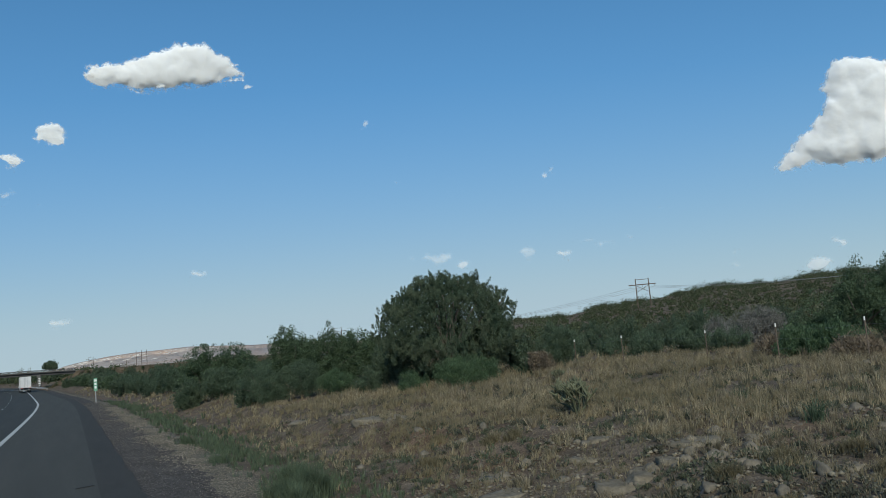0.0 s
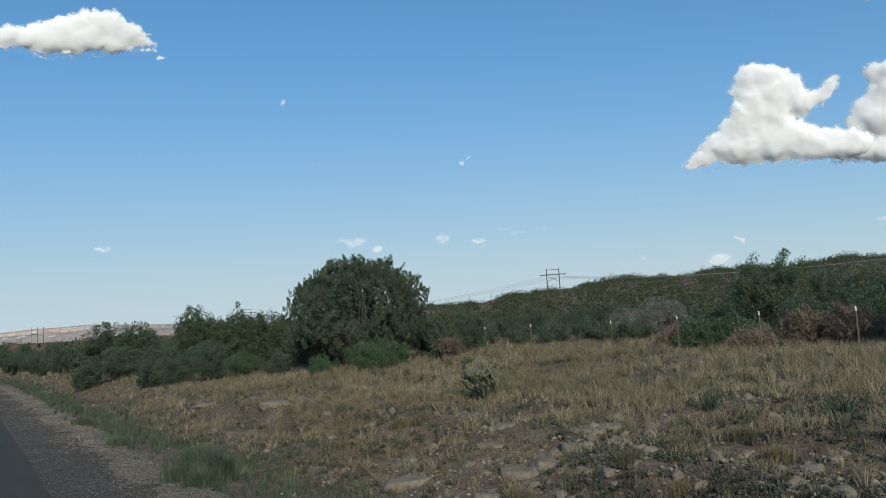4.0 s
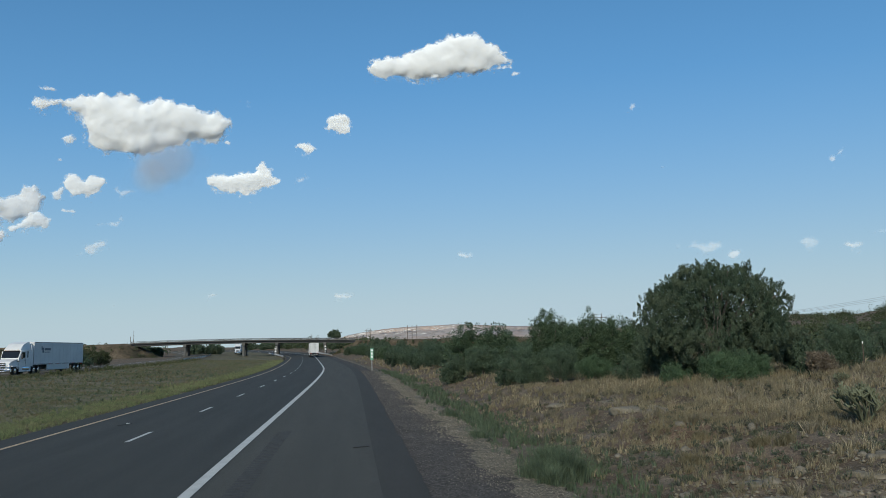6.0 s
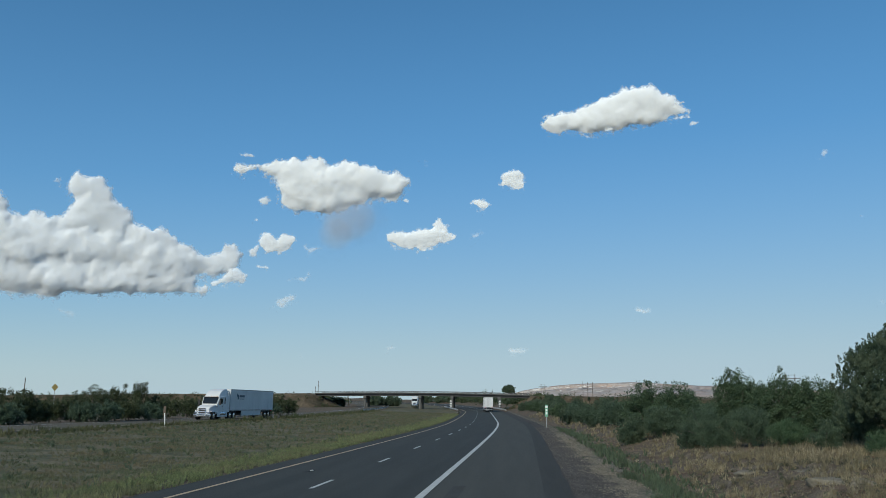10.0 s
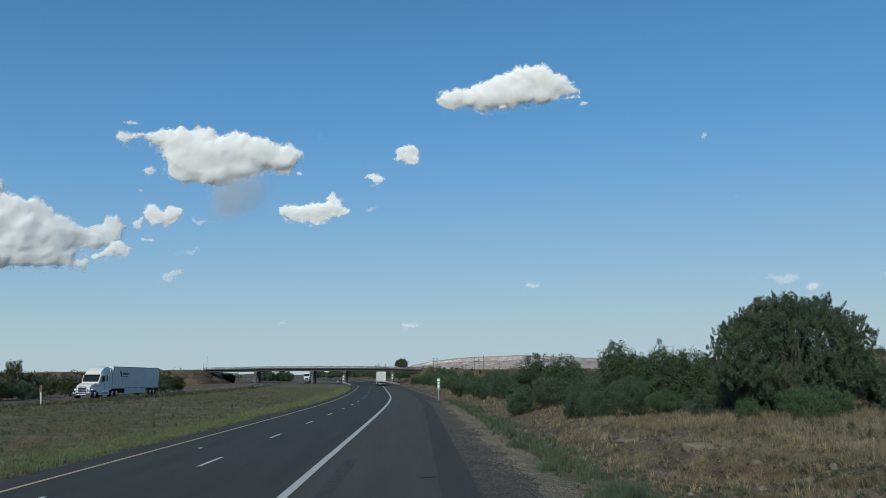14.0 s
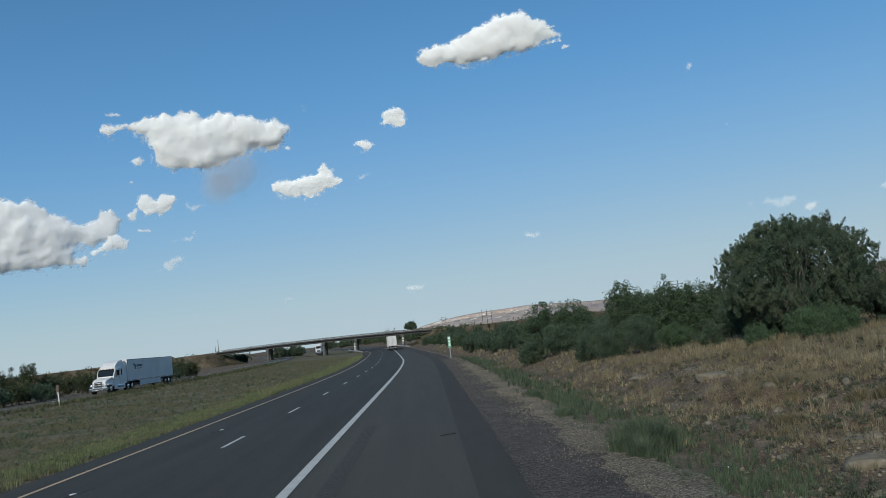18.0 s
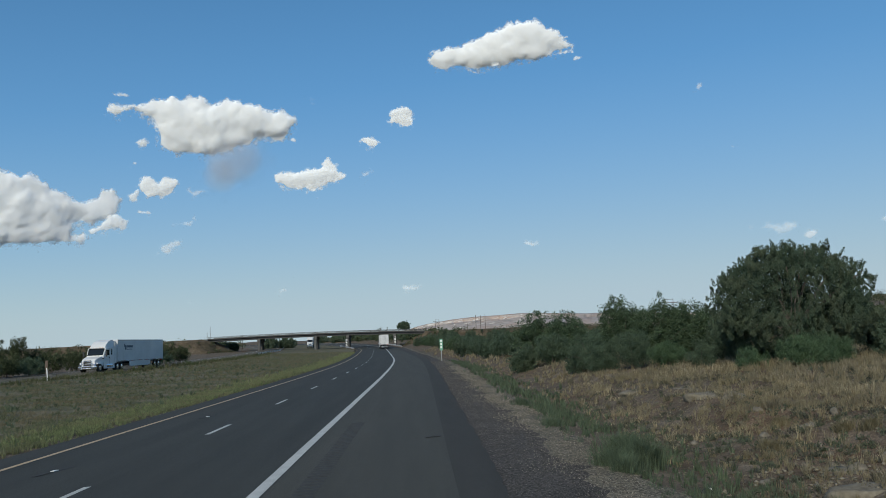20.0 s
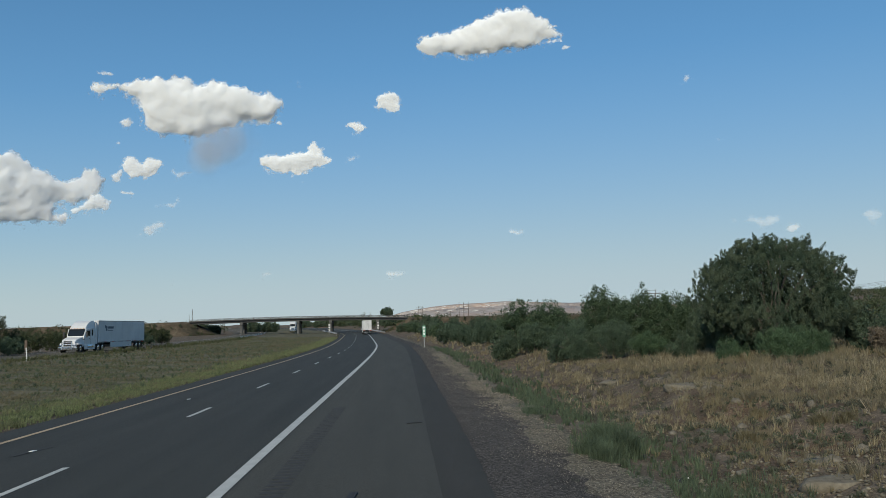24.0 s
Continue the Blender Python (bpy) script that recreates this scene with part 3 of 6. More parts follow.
guard_rail([rp(8.6, 245), rp(8.6, 262), rp(8.4, 280), rp(8.4, 300), rp(8.4, 330)], 5, "galvanised steel guard rail along the shoulder")
guard_rail([rp(-5.4, 225), rp(-5.6, 240), rp(-6.0, 260), rp(-7.0, 290), rp(-7.0, 330)], 5, "galvanised steel guard rail in the median")
guard_rail([rp(-30.0, 215), rp(-30.0, 240), rp(-30.0, 270), rp(-30.0, 310)], 6, "galvanised steel guard rail of the opposite carriageway")


# embankments that carry the crossing road
def embankment(name, xs, tops, label, seed):
    """A long bank with gullied slopes, and scrub growing on its near side."""
    bm = bmesh.new()
    rows = []
    rnd = random.Random(seed)
    spots = []
    for x, zt in zip(xs, tops):
        zb = gz(x, BY) - 1.5
        h = zt - zb
        gully = rnd.uniform(-0.12, 0.12) * h
        prof = [(-1.9 * h - 1, zb), (-1.5 * h, zb + 0.22 * h), (-1.2 * h, zb + 0.4 * h), (-0.9 * h, zb + 0.55 * h), (-0.62 * h, zb + 0.7 * h), (-0.4 * h, zb + 0.86 * h), (-0.4, zt), (9.4, zt), (9.4 + 1.8 * h, zb)]
        rows.append([bm.verts.new((x + rnd.uniform(-0.6, 0.6), BY + y + (gully + rnd.uniform(-0.5, 0.5)) * (0 < i < 6), z + rnd.uniform(-0.2, 0.2) * (i < 6))) for i, (y, z) in enumerate(prof)])
        spots += [tuple(v.co) for v in rows[-1][1:6]]
    for a, b in zip(rows, rows[1:]):
        for i in range(8):
            bm.faces.new((a[i], b[i], b[i + 1], a[i + 1]))
    bm.faces.new(rows[0]), bm.faces.new(rows[-1])
    bmesh.ops.recalc_face_normals(bm, faces=bm.faces)
    tagged(part(name, bm, M["redearth"]), label, "embankment", kind="structure")
    return np.array(spots)


xs = np.concatenate([np.linspace(-66, -78, 8), np.linspace(-80, -330, 100)])
SCRUB_W = embankment("embankment_west", xs, np.interp(xs, [-330, -240, -150, -90, -77, -72, -66], [2.6, 3.4, 5.0, 5.9, 6.1, 3.6, 0.6]), "reddish brown earth embankment with scrub", 5)
xs = np.concatenate([np.linspace(-5, 4, 7), np.linspace(6, 150, 60)])
SCRUB_E = embankment("embankment_east", xs, np.interp(xs, [-5, -1, 4, 40, 150], [0.9, 3.6, 6.0, 5.9, 4.4]), "reddish brown earth embankment with scrub", 6)


# ---- mesa, far mountain, moon ----
def mesa(name, az, el, dist, base_el, material, label, seed):
    """A far tableland: a stepped front along the horizon."""
    n = 160
    a = np.linspace(az[0], az[-1], n)
    top = np.interp(a, az, el)
    rnd = np.random.RandomState(seed)
    wob = np.convolve(rnd.randn(n + 20), np.ones(7) / 7, "same")[10:-10]
    prof = [(0, 0.0), (0.05, 0.18), (0.1, 0.3), (0.12, 0.36), (0.2, 0.55), (0.24, 0.62), (0.3, 0.82), (0.305, 0.95), (0.34, 1.0), (0.7, 1.0)]
    V = []
    for i, (back, f) in enumerate(prof):
        d = dist * (1 + 0.35 * back + 0.008 * wob * (1 if 0 < i < 8 else 0.3))
        e = base_el + (top - base_el) * f + 0.02 * wob * (f < 1)
        z = 2.45 + d * np.tan(np.radians(e))
        V.append(np.stack([d * np.sin(np.radians(a)), d * np.cos(np.radians(a)), z], 1))
    V = np.stack(V, 1)
    k = V.shape[1]
    idx = np.arange(n * k).reshape(n, k)
    F = np.stack([idx[:-1, :-1], idx[1:, :-1], idx[1:, 1:], idx[:-1, 1:]], -1).reshape(-1, 4)
    return tagged(part(name, mesh_np(name, V.reshape(-1, 3), F, material), None), label, "mesa", kind="structure")


MESA_AZ = [-3, -0.6, 0, 0.8, 2.5, 4.1, 5.9, 7.5, 9.5, 12.0, 13.5, 20, 30]
MESA_EL = [0.6, 0.8, 1.0, 1.16, 1.4, 1.53, 1.58, 1.66, 1.56, 1.43, 1.44, 1.1, 0.6]
mesa("backdrop_mesa", MESA_AZ, MESA_EL, 3300, 0.15, M["mesa"],
     "distant sunlit pinkish mesa with pale cliff bands", 3)
mesa("backdrop_mountains", [-75, -60, -50, -38, -34, -31, -26, -20], [0.1, 0.35, 0.3, 0.28, 0.26, 0.12, 0.1, 0.05], 4000, -0.1, M["mesa"], "faint low distant mountains", 8)
rnd = random.Random(4)
for k in range(64):
    az = rnd.uniform(0.4, 9.2)
    top = float(np.interp(az, MESA_AZ, MESA_EL))
    f = rnd.choice([0.93, 0.9, 0.88, 0.84, 0.8, 0.7, 0.62, 0.5])
    el, d = 0.15 + (top - 0.15) * f, 3300 * (1 + 0.35 * float(np.interp(f, [0, 0.3, 0.55, 0.82, 0.95], [0, 0.1, 0.2, 0.3, 0.305]))) * 0.985
    w, h = rnd.uniform(4, 15), rnd.uniform(0.8, 2.2)
    bm = bmesh.new()
    bmesh.ops.create_icosphere(bm, subdivisions=2, radius=1)
    for v in bm.verts:
        n = noise.noise(v.co * 1.7 + Vector((k, 0, 0)))
        v.co = Vector((v.co.x * w * (1 + 0.5 * n), v.co.y * 3, v.co.z * h * (1 + 0.6 * n) + 0.12 * v.co.x * w))
    ob = tagged(part("cliff_outcrop", bm, M["cliff"], None), "pale bare cliff face on the far mesa", "cliff", "cliffs of the mesa")
    ob.matrix_world = pose(d * math.sin(radians(az)), d * math.cos(radians(az)), 2.45 + d * math.tan(radians(el)), 0, 0, -az)

bm = bmesh.new()
bmesh.ops.create_icosphere(bm, subdivisions=4, radius=21)
ob = tagged(part("moon", bm, M["moon"], smooth=True), "pale daytime moon in the blue sky", "moon")
d = 4600
ob.location = (d * math.sin(radians(60.6)) * math.cos(radians(18.7)), d * math.cos(radians(60.6)) * math.cos(radians(18.7)), d * math.sin(radians(18.7)))

# ---- clouds ----
def sky_point(az, el, d):
    a, e = radians(az), radians(el)
    return Vector((math.sin(a) * math.cos(e), math.cos(a) * math.cos(e), math.sin(e))) * d + Vector(EYE)


def vapour_body(name, thing, lobes, seed, material, dist, step, billow=1.0, base=None, warp=0.16, soft=2, depth=(0.07, 0.13, 0.13), fringe=1.0):
    """A closed body of cloud: round lobes (azimuth, elevation, half width, half height in degrees) heaped into one,
    with smaller billows budding from them; its depth runs along local y."""
    rng = np.random.RandomState(seed)
    Q = np.array(lobes, float)
    az0, el0 = Q[:, 0].mean(), Q[:, 1].mean()
    Q[:, 0] = (Q[:, 0] - az0) * math.cos(radians(el0))
    Q[:, 1] -= el0
    pad = 0.35 * warp / 0.16 + 0.6
    xs = np.arange((Q[:, 0] - Q[:, 2]).min() - pad, (Q[:, 0] + Q[:, 2]).max() + pad, step)
    zs = np.arange((Q[:, 1] - Q[:, 3]).min() - pad, (Q[:, 1] + Q[:, 3]).max() + pad, step)
    X0, Z0 = np.meshgrid(xs, zs)
    k = 1.5
    X = X0 + warp * ragged(X0 * k + az0, Z0 * k + el0, seed)
    Z = Z0 + warp * ragged(X0 * k + az0 + 40, Z0 * k + el0, seed + 5)
    T = np.zeros_like(X)
    for cx, cz, w, h in Q:
        q = 1 - ((X - cx) / w) ** 2 - ((Z - cz) / h) ** 2
        rise = np.where(Z > cz, np.sqrt(np.clip(q, 0, 1)), np.clip(q, 0, 1) ** np.clip(0.5 + 0.6 * (cz - Z) / h, 0.5, 1.1))
        T = np.maximum(T, rise * 0.8 * math.sqrt(w * h))
    heap = T.copy()
    for small, count in ((0.36, 7), (0.2, 16), (0.11, 26)):
        for cx, cz, w, h in Q:
            s = math.sqrt(w * h)
            for i in range(int(count * billow)):
                a, q = rng.uniform(0, 2 * math.pi), math.sqrt(rng.uniform(0, 0.95))
                r = s * small * rng.uniform(0.6, 1.2)
                bx, bz = cx + math.cos(a) * q * w, cz + math.sin(a) * q * h * (1.0 if math.sin(a) > 0 else 0.6)
                i0, i1 = np.searchsorted(xs, (bx - r - warp * 2, bx + r + warp * 2))
                j0, j1 = np.searchsorted(zs, (bz - r - warp * 2, bz + r + warp * 2))
                if i1 <= i0 or j1 <= j0:
                    continue
                win = (slice(j0, j1), slice(i0, i1))
                q2 = r * r - (X[win] - bx) ** 2 - (Z[win] - bz) ** 2
                at = heap[min(len(zs) - 1, int((bz - zs[0]) / step)), min(len(xs) - 1, int((bx - xs[0]) / step))]
                T[win] = np.maximum(T[win], np.where(q2 > 0, at - 0.45 * r + np.sqrt(np.clip(q2, 0, None)), 0))
        heap = T.copy()
    if base is not None:
        f = np.clip((Z - (base - el0)) / 1.5, 0, 1)
        T = T * f * f * (3 - 2 * f)
    for i in range(soft):
        P = np.pad(T, 1, mode="edge")
        T = (P[:-2, 1:-1] + P[2:, 1:-1] + P[1:-1, :-2] + P[1:-1, 2:] + 2 * P[1:-1, 1:-1]) / 6
    def spread(field, width):
        for i in range(3):
            k = max(1, int(width / step))
            for axis in (0, 1):
                P = np.pad(field, [(k + 1, k) if i == axis else (0, 0) for i in (0, 1)], mode="edge").cumsum(axis)
                field = (P[2 * k + 1:] - P[:-2 * k - 1] if axis == 0 else P[:, 2 * k + 1:] - P[:, :-2 * k - 1]) / (2 * k + 1)
        return field

    inside = (T > 0.03).astype(float)
    rim, fade = spread(inside, 0.19 * fringe), spread(inside, 0.45 * fringe)
    lower = np.clip(0.5 + 3.0 * np.gradient(fade, step, axis=0), 0, 1)
    thick = 2 * (rim * (1 - lower) + fade * lower) - 1 + 1.6 * np.clip(6 * spread(inside, 0.2 * fringe) - 5, 0, 1)
    T = depth[0] * T + depth[1] * spread(T, 0.1) + depth[2] * spread(T, 0.28)
    T = T * np.clip((thick + 0.85) / 0.4, 0, 1)
    T[0], T[-1], T[:, 0], T[:, -1] = 0, 0, 0, 0
    deg = dist * math.pi / 180
    here = T > 1e-4
    cell = here[:-1, :-1] | here[1:, :-1] | here[:-1, 1:] | here[1:, 1:]
    idx = np.arange(T.size).reshape(T.shape)
    F = np.stack([idx[:-1, :-1], idx[:-1, 1:], idx[1:, 1:], idx[1:, :-1]], -1)[cell]
    V = np.stack([X0 * deg, -T * deg, Z0 * deg], -1).reshape(-1, 3)
    back = V * (1, -0.45, 1)
    used = np.unique(F)
    n = len(used)
    remap = np.full(T.size, -1)
    remap[used] = np.arange(n)
    F = remap[F]
    V = np.concatenate([V[used], back[used]])
    me = mesh_np(name, V, np.concatenate([F, F[:, ::-1] + n]), M[material], True)
    me.attributes.new("thickness", "FLOAT", "POINT").data.foreach_set("value", np.concatenate([thick.ravel()[used], thick.ravel()[used] - 1.2]).astype(np.float32))
    ob = part(name, me, None, thing)
    spot = Matrix.Translation(sky_point(az0, el0, dist)) @ pose(0, 0, 0, el0, 0, -az0)
    ob.matrix_local = thing.matrix_world.inverted() @ spot
    return ob


def cloud(label, masses, seed, material="cumulus", shreds=(), dist=2600.0, step=0.065, base=None):
    """A heap of cloud in one or more masses, with torn shreds round it."""
    az0, el0 = masses[0][0][:2]
    thing = new("cloud")
    thing.matrix_world = Matrix.Translation(sky_point(az0, el0, dist)) @ pose(0, 0, 0, 0, 0, -az0)
    tagged(thing, label, "cloud", "clouds in the sky")
    for i, lobes in enumerate(masses):
        vapour_body("cloud_mass", thing, lobes, seed + i, material, dist + 15 * i, step, 1.0, base, depth=(0.05, 0.12, 0.17) if material == "cumulus" else (0.05, 0.14, 0.14))
    for i, lobes in enumerate(shreds):
        vapour_body("cloud_shred", thing, lobes, seed + 30 + i, "shred", dist - 20, 0.04, 0.4, None, 0.2, 1, fringe=0.6)
    return thing


def small_cloud(label, puffs, dense, seed, dist=2600.0):
    """A few puffs of thin vapour."""
    thing = new("cloud")
    thing.matrix_world = Matrix.Translation(sky_point(*puffs[0][:2], dist)) @ pose(0, 0, 0, 0, 0, -puffs[0][0])
    tagged(thing, label, "cloud", "clouds in the sky")
    puffs = [(a, e, 1.05 * w if dense < 2 else w, 1.15 * h if dense < 2 else h) for a, e, w, h in puffs]
    vapour_body("cloud_puff", thing, puffs, seed, "puff%d" % dense, dist, 0.055, 0.5 * dense, None, 0.17 if dense == 2 else 0.22, 2, (0.04, 0.08, 0.08), 0.75)


FAIR = [(2.64, 19.43, 1.08, 0.65), (3.46, 19.78, 0.99, 0.65), (4.27, 19.54, 1.45, 0.76), (5.49, 19.97, 1.28, 0.84), (5.88, 19.56, 2.07, 0.91), (6.91, 20.44, 1.34, 0.94), (8.10, 20.61, 1.55, 1.05), (8.97, 20.72, 1.32, 0.97), (9.93, 20.45, 1.16, 0.82), (10.61, 20.13, 0.94, 0.59), (11.43, 19.79, 0.72, 0.30), (8.07, 19.78, 2.59, 0.75), (1.94, 19.23, 0.54, 0.31)]
cloud("white cumulus cloud with a sunlit crown and grey underside", [FAIR], 2, "cumulus", [[(11.45, 19.30, 0.65, 0.19)], [(12.37, 18.95, 0.32, 0.30)], [(5.04, 18.46, 0.27, 0.23)], [(6.25, 18.93, 0.26, 0.38)], [(11.27, 20.32, 0.43, 0.15)]])
BROAD = [(-19.88, 15.87, 0.57, 0.54), (-18.90, 15.97, 1.14, 0.39), (-17.51, 15.98, 1.31, 0.66), (-16.49, 15.80, 1.35, 0.94), (-15.21, 15.94, 1.09, 0.90), (-16.05, 14.72, 1.48, 1.02), (-14.45, 15.19, 1.76, 1.30), (-15.54, 13.88, 1.64, 0.87), (-13.93, 14.02, 2.04, 0.95), (-12.83, 15.56, 1.77, 1.10), (-11.69, 15.84, 1.50, 0.83), (-10.78, 15.31, 1.78, 1.11), (-9.75, 15.17, 1.39, 0.99), (-8.88, 15.35, 0.56, 0.95), (-9.20, 14.31, 0.72, 0.28), (-17.01, 13.74, 0.54, 0.39), (-12.39, 14.39, 1.58, 0.79)]
cloud("broad white cumulus cloud with ragged edges", [BROAD], 3, "cumulus", [[(-19.73, 16.77, 0.61, 0.19)], [(-8.29, 14.08, 0.28, 0.28)], [(-18.52, 13.74, 0.46, 0.35)], [(-18.81, 12.43, 0.19, 0.27)]])
HEAP_HEADS = [(-29.72, 13.53, 1.23, 0.92), (-30.36, 13.54, 0.88, 0.73), (-29.40, 12.53, 1.23, 1.18), (-29.85, 11.56, 1.36, 1.03), (-28.37, 11.58, 1.32, 1.19), (-35.89, 12.11, 1.30, 0.98), (-36.11, 11.10, 1.84, 1.22), (-34.15, 10.67, 1.59, 0.85), (-32.52, 10.91, 1.37, 0.87), (-32.91, 9.64, 2.27, 1.37), (-35.00, 9.45, 2.19, 1.41), (-30.74, 9.82, 2.01, 1.17), (-28.65, 9.62, 2.42, 1.19), (-26.18, 10.17, 1.50, 1.28)]
HEAP_FOOT = [(-24.91, 10.25, 1.16, 0.99), (-25.38, 9.08, 2.16, 1.21), (-23.18, 9.40, 1.55, 0.84), (-20.99, 9.44, 1.13, 0.77), (-20.34, 10.13, 0.64, 0.78), (-21.57, 8.90, 0.67, 0.50), (-30.93, 7.98, 2.40, 0.88), (-33.89, 7.83, 2.23, 1.00), (-27.47, 8.02, 2.80, 0.82), (-24.59, 8.18, 2.18, 0.76), (-30.19, 7.22, 6.40, 0.48), (-33.81, 6.87, 3.18, 0.53), (-24.91, 7.48, 3.25, 0.38), (-38.10, 9.48, 2.06, 1.54), (-40.35, 8.56, 2.24, 1.34), (-37.56, 7.12, 2.97, 1.03)]
cloud("broad towering heap of white cumulus clouds", [HEAP_HEADS + HEAP_FOOT], 4, "farcumulus", [[(-20.10, 8.43, 0.83, 0.47), (-21.03, 8.00, 0.94, 0.31)], [(-31.84, 13.93, 0.23, 0.43), (-31.51, 13.23, 0.20, 0.44)], [(-18.94, 10.12, 0.38, 0.55)], [(-18.27, 9.05, 0.46, 0.23)]], base=6.1)
TOWER = [(54.15, 14.85, 1.37, 0.88), (53.24, 15.13, 1.20, 0.81), (52.77, 14.22, 0.95, 0.93), (54.59, 13.67, 1.80, 1.22), (55.82, 13.04, 1.42, 0.81), (57.10, 13.22, 0.70, 0.58), (57.87, 13.72, 0.41, 0.62), (58.17, 14.22, 0.21, 0.32), (53.36, 12.52, 1.82, 1.24), (51.99, 11.94, 1.22, 1.06), (50.96, 11.11, 1.23, 0.92), (49.73, 10.28, 1.06, 0.62), (48.73, 9.89, 0.69, 0.27), (52.42, 10.55, 1.84, 1.22), (54.32, 10.88, 1.99, 1.58), (55.75, 10.51, 1.60, 1.04), (57.15, 10.13, 1.68, 0.96), (58.56, 10.04, 1.55, 0.95)]
GREAT = [(59.27, 11.19, 0.95, 0.94), (59.15, 12.42, 0.27, 0.33), (60.07, 11.91, 1.01, 0.94), (60.89, 12.60, 1.09, 0.93), (61.09, 11.20, 1.82, 1.36), (62.39, 10.80, 1.95, 1.35), (62.01, 13.55, 1.47, 1.47), (60.70, 14.04, 0.93, 0.71), (62.64, 14.78, 1.22, 1.59), (63.12, 16.08, 0.89, 1.10), (64.17, 15.17, 1.57, 1.64), (63.20, 12.27, 1.92, 2.10), (65.54, 15.91, 1.16, 1.11), (66.01, 14.51, 1.83, 2.35), (65.45, 12.21, 2.15, 2.40), (64.60, 10.26, 2.19, 1.25), (60.24, 9.58, 3.69, 0.58), (63.50, 8.94, 3.82, 0.64), (66.92, 8.64, 3.88, 0.96), (68.04, 13.39, 2.63, 3.31), (70.57, 12.50, 2.78, 3.23)]
cloud("large towering white cumulus cloud with ragged heads", [TOWER, GREAT], 5, "cumulus", step=0.075, base=7.7)
# small clouds: label, lobes, and how dense they are (2 full, 1 thin, 0 faint)
SMALL = [
    ("small puffy white cloud", [(-17.48, 10.73, 1.08, 0.55), (-16.71, 11.15, 0.66, 0.59), (-18.08, 11.02, 0.38, 0.51)], 2),
    ("low white cloud with an upturned end", [(-7.45, 11.62, 1.99, 0.52), (-8.47, 11.61, 1.04, 0.40), (-5.90, 11.67, 1.12, 0.48), (-4.84, 11.83, 0.60, 0.24), (-5.62, 12.43, 0.36, 0.52), (-7.36, 11.14, 1.44, 0.36)], 2),
    ("small rounded white cloud", [(-3.07, 14.13, 0.57, 0.33), (-2.73, 13.93, 0.54, 0.22)], 2),
    ("small ragged white cloud", [(-0.39, 15.99, 0.90, 0.33), (-0.64, 15.43, 0.69, 0.37), (-0.03, 15.21, 0.42, 0.37)], 2),
    ("thin white wisp of cloud", [(-2.16, 15.44, 0.3, 0.2)], 0),
    ("thin white wisp of cloud", [(-14.78, 10.65, 0.66, 0.24)], 1),
    ("thin white wisp of cloud", [(-15.91, 8.36, 0.8, 0.2), (-15.1, 8.75, 0.3, 0.2)], 1),
    ("small tilted white cloud", [(-16.85, 6.7, 0.5, 0.25), (-16.4, 7.0, 0.4, 0.25)], 1),
    ("thin white wisp of cloud", [(-7.46, 16.84, 0.44, 0.15)], 1),
    ("thin white wisp of cloud", [(-5.55, 16.75, 0.22, 0.12)], 0),
    ("thin white wisp of cloud", [(-2.98, 11.67, 0.37, 0.17)], 1),
    ("thin white wisp of cloud", [(-1.08, 10.99, 0.26, 0.12)], 0),
    ("flat streak of white cloud", [(8.39, 6.35, 0.85, 0.14), (8.1, 6.43, 0.4, 0.13)], 1),
    ("thin white wisp of cloud", [(10.19, 6.54, 0.28, 0.12)], 0),
    ("small pale cloud low over the horizon", [(-0.14, 3.75, 0.7, 0.24), (0.1, 3.95, 0.3, 0.18)], 1),
    ("small pale cloud low over the horizon", [(-9.09, 3.79, 0.66, 0.2)], 0),
    ("small pale cloud low over the horizon", [(-8.35, 4.67, 0.37, 0.13)], 0),
    ("thin white wisp of cloud", [(-15.31, 3.02, 0.73, 0.15)], 0),
    ("thin white wisp of cloud", [(-30.3, 5.55, 0.73, 0.16)], 0),
    ("thin white wisp of cloud", [(20.3, 16.22, 0.45, 0.14)], 1),
    ("small ragged white cloud", [(33.21, 11.67, 0.55, 0.22), (33.5, 11.9, 0.25, 0.15)], 1),
    ("thin white wisp of cloud", [(22.51, 11.97, 0.37, 0.12)], 1),
    ("thin white wisp of cloud", [(42.22, 11.02, 0.37, 0.12)], 1),
    ("thin white wisp of cloud", [(40.73, 8.29, 0.29, 0.12)], 0),
    ("small white cloud low over the horizon", [(26.7, 5.88, 0.5, 0.3), (26.2, 5.72, 0.5, 0.16)], 1),
    ("thin white wisp of cloud", [(28.38, 5.77, 0.2, 0.15)], 0),
    ("pale streak of cloud low over the horizon", [(24.5, 6.38, 1.5, 0.3)], 0),
    ("pale streak of cloud low over the horizon", [(31.36, 6.3, 0.66, 0.26)], 0),
    ("small white cloud low over the horizon", [(33.7, 6.02, 0.58, 0.25)], 1),
    ("pale streak of cloud low over the horizon", [(35.15, 6.66, 0.88, 0.2), (36.85, 6.3, 0.7, 0.15), (38.64, 6.64, 0.44, 0.15)], 0),
    ("small white cloud low over the horizon", [(45.42, 4.8, 0.37, 0.17)], 1),
    ("small pale cloud low over the horizon", [(45.05, 3.78, 0.5, 0.2)], 0),
    ("small white cloud low over the horizon", [(51.56, 4.57, 0.6, 0.28)], 1),
    ("small white cloud low over the horizon", [(50.16, 3.41, 0.9, 0.35)], 1),
    ("small white cloud low over the horizon", [(60.2, 5.0, 0.8, 0.35), (61.5, 4.4, 0.8, 0.3)], 1),
    ("small white cloud low over the horizon", [(64.4, 4.4, 0.9, 0.35)], 1),
]
for k, (label, puffs, dense) in enumerate(SMALL):
    small_cloud(label, puffs, dense, 60 + k)

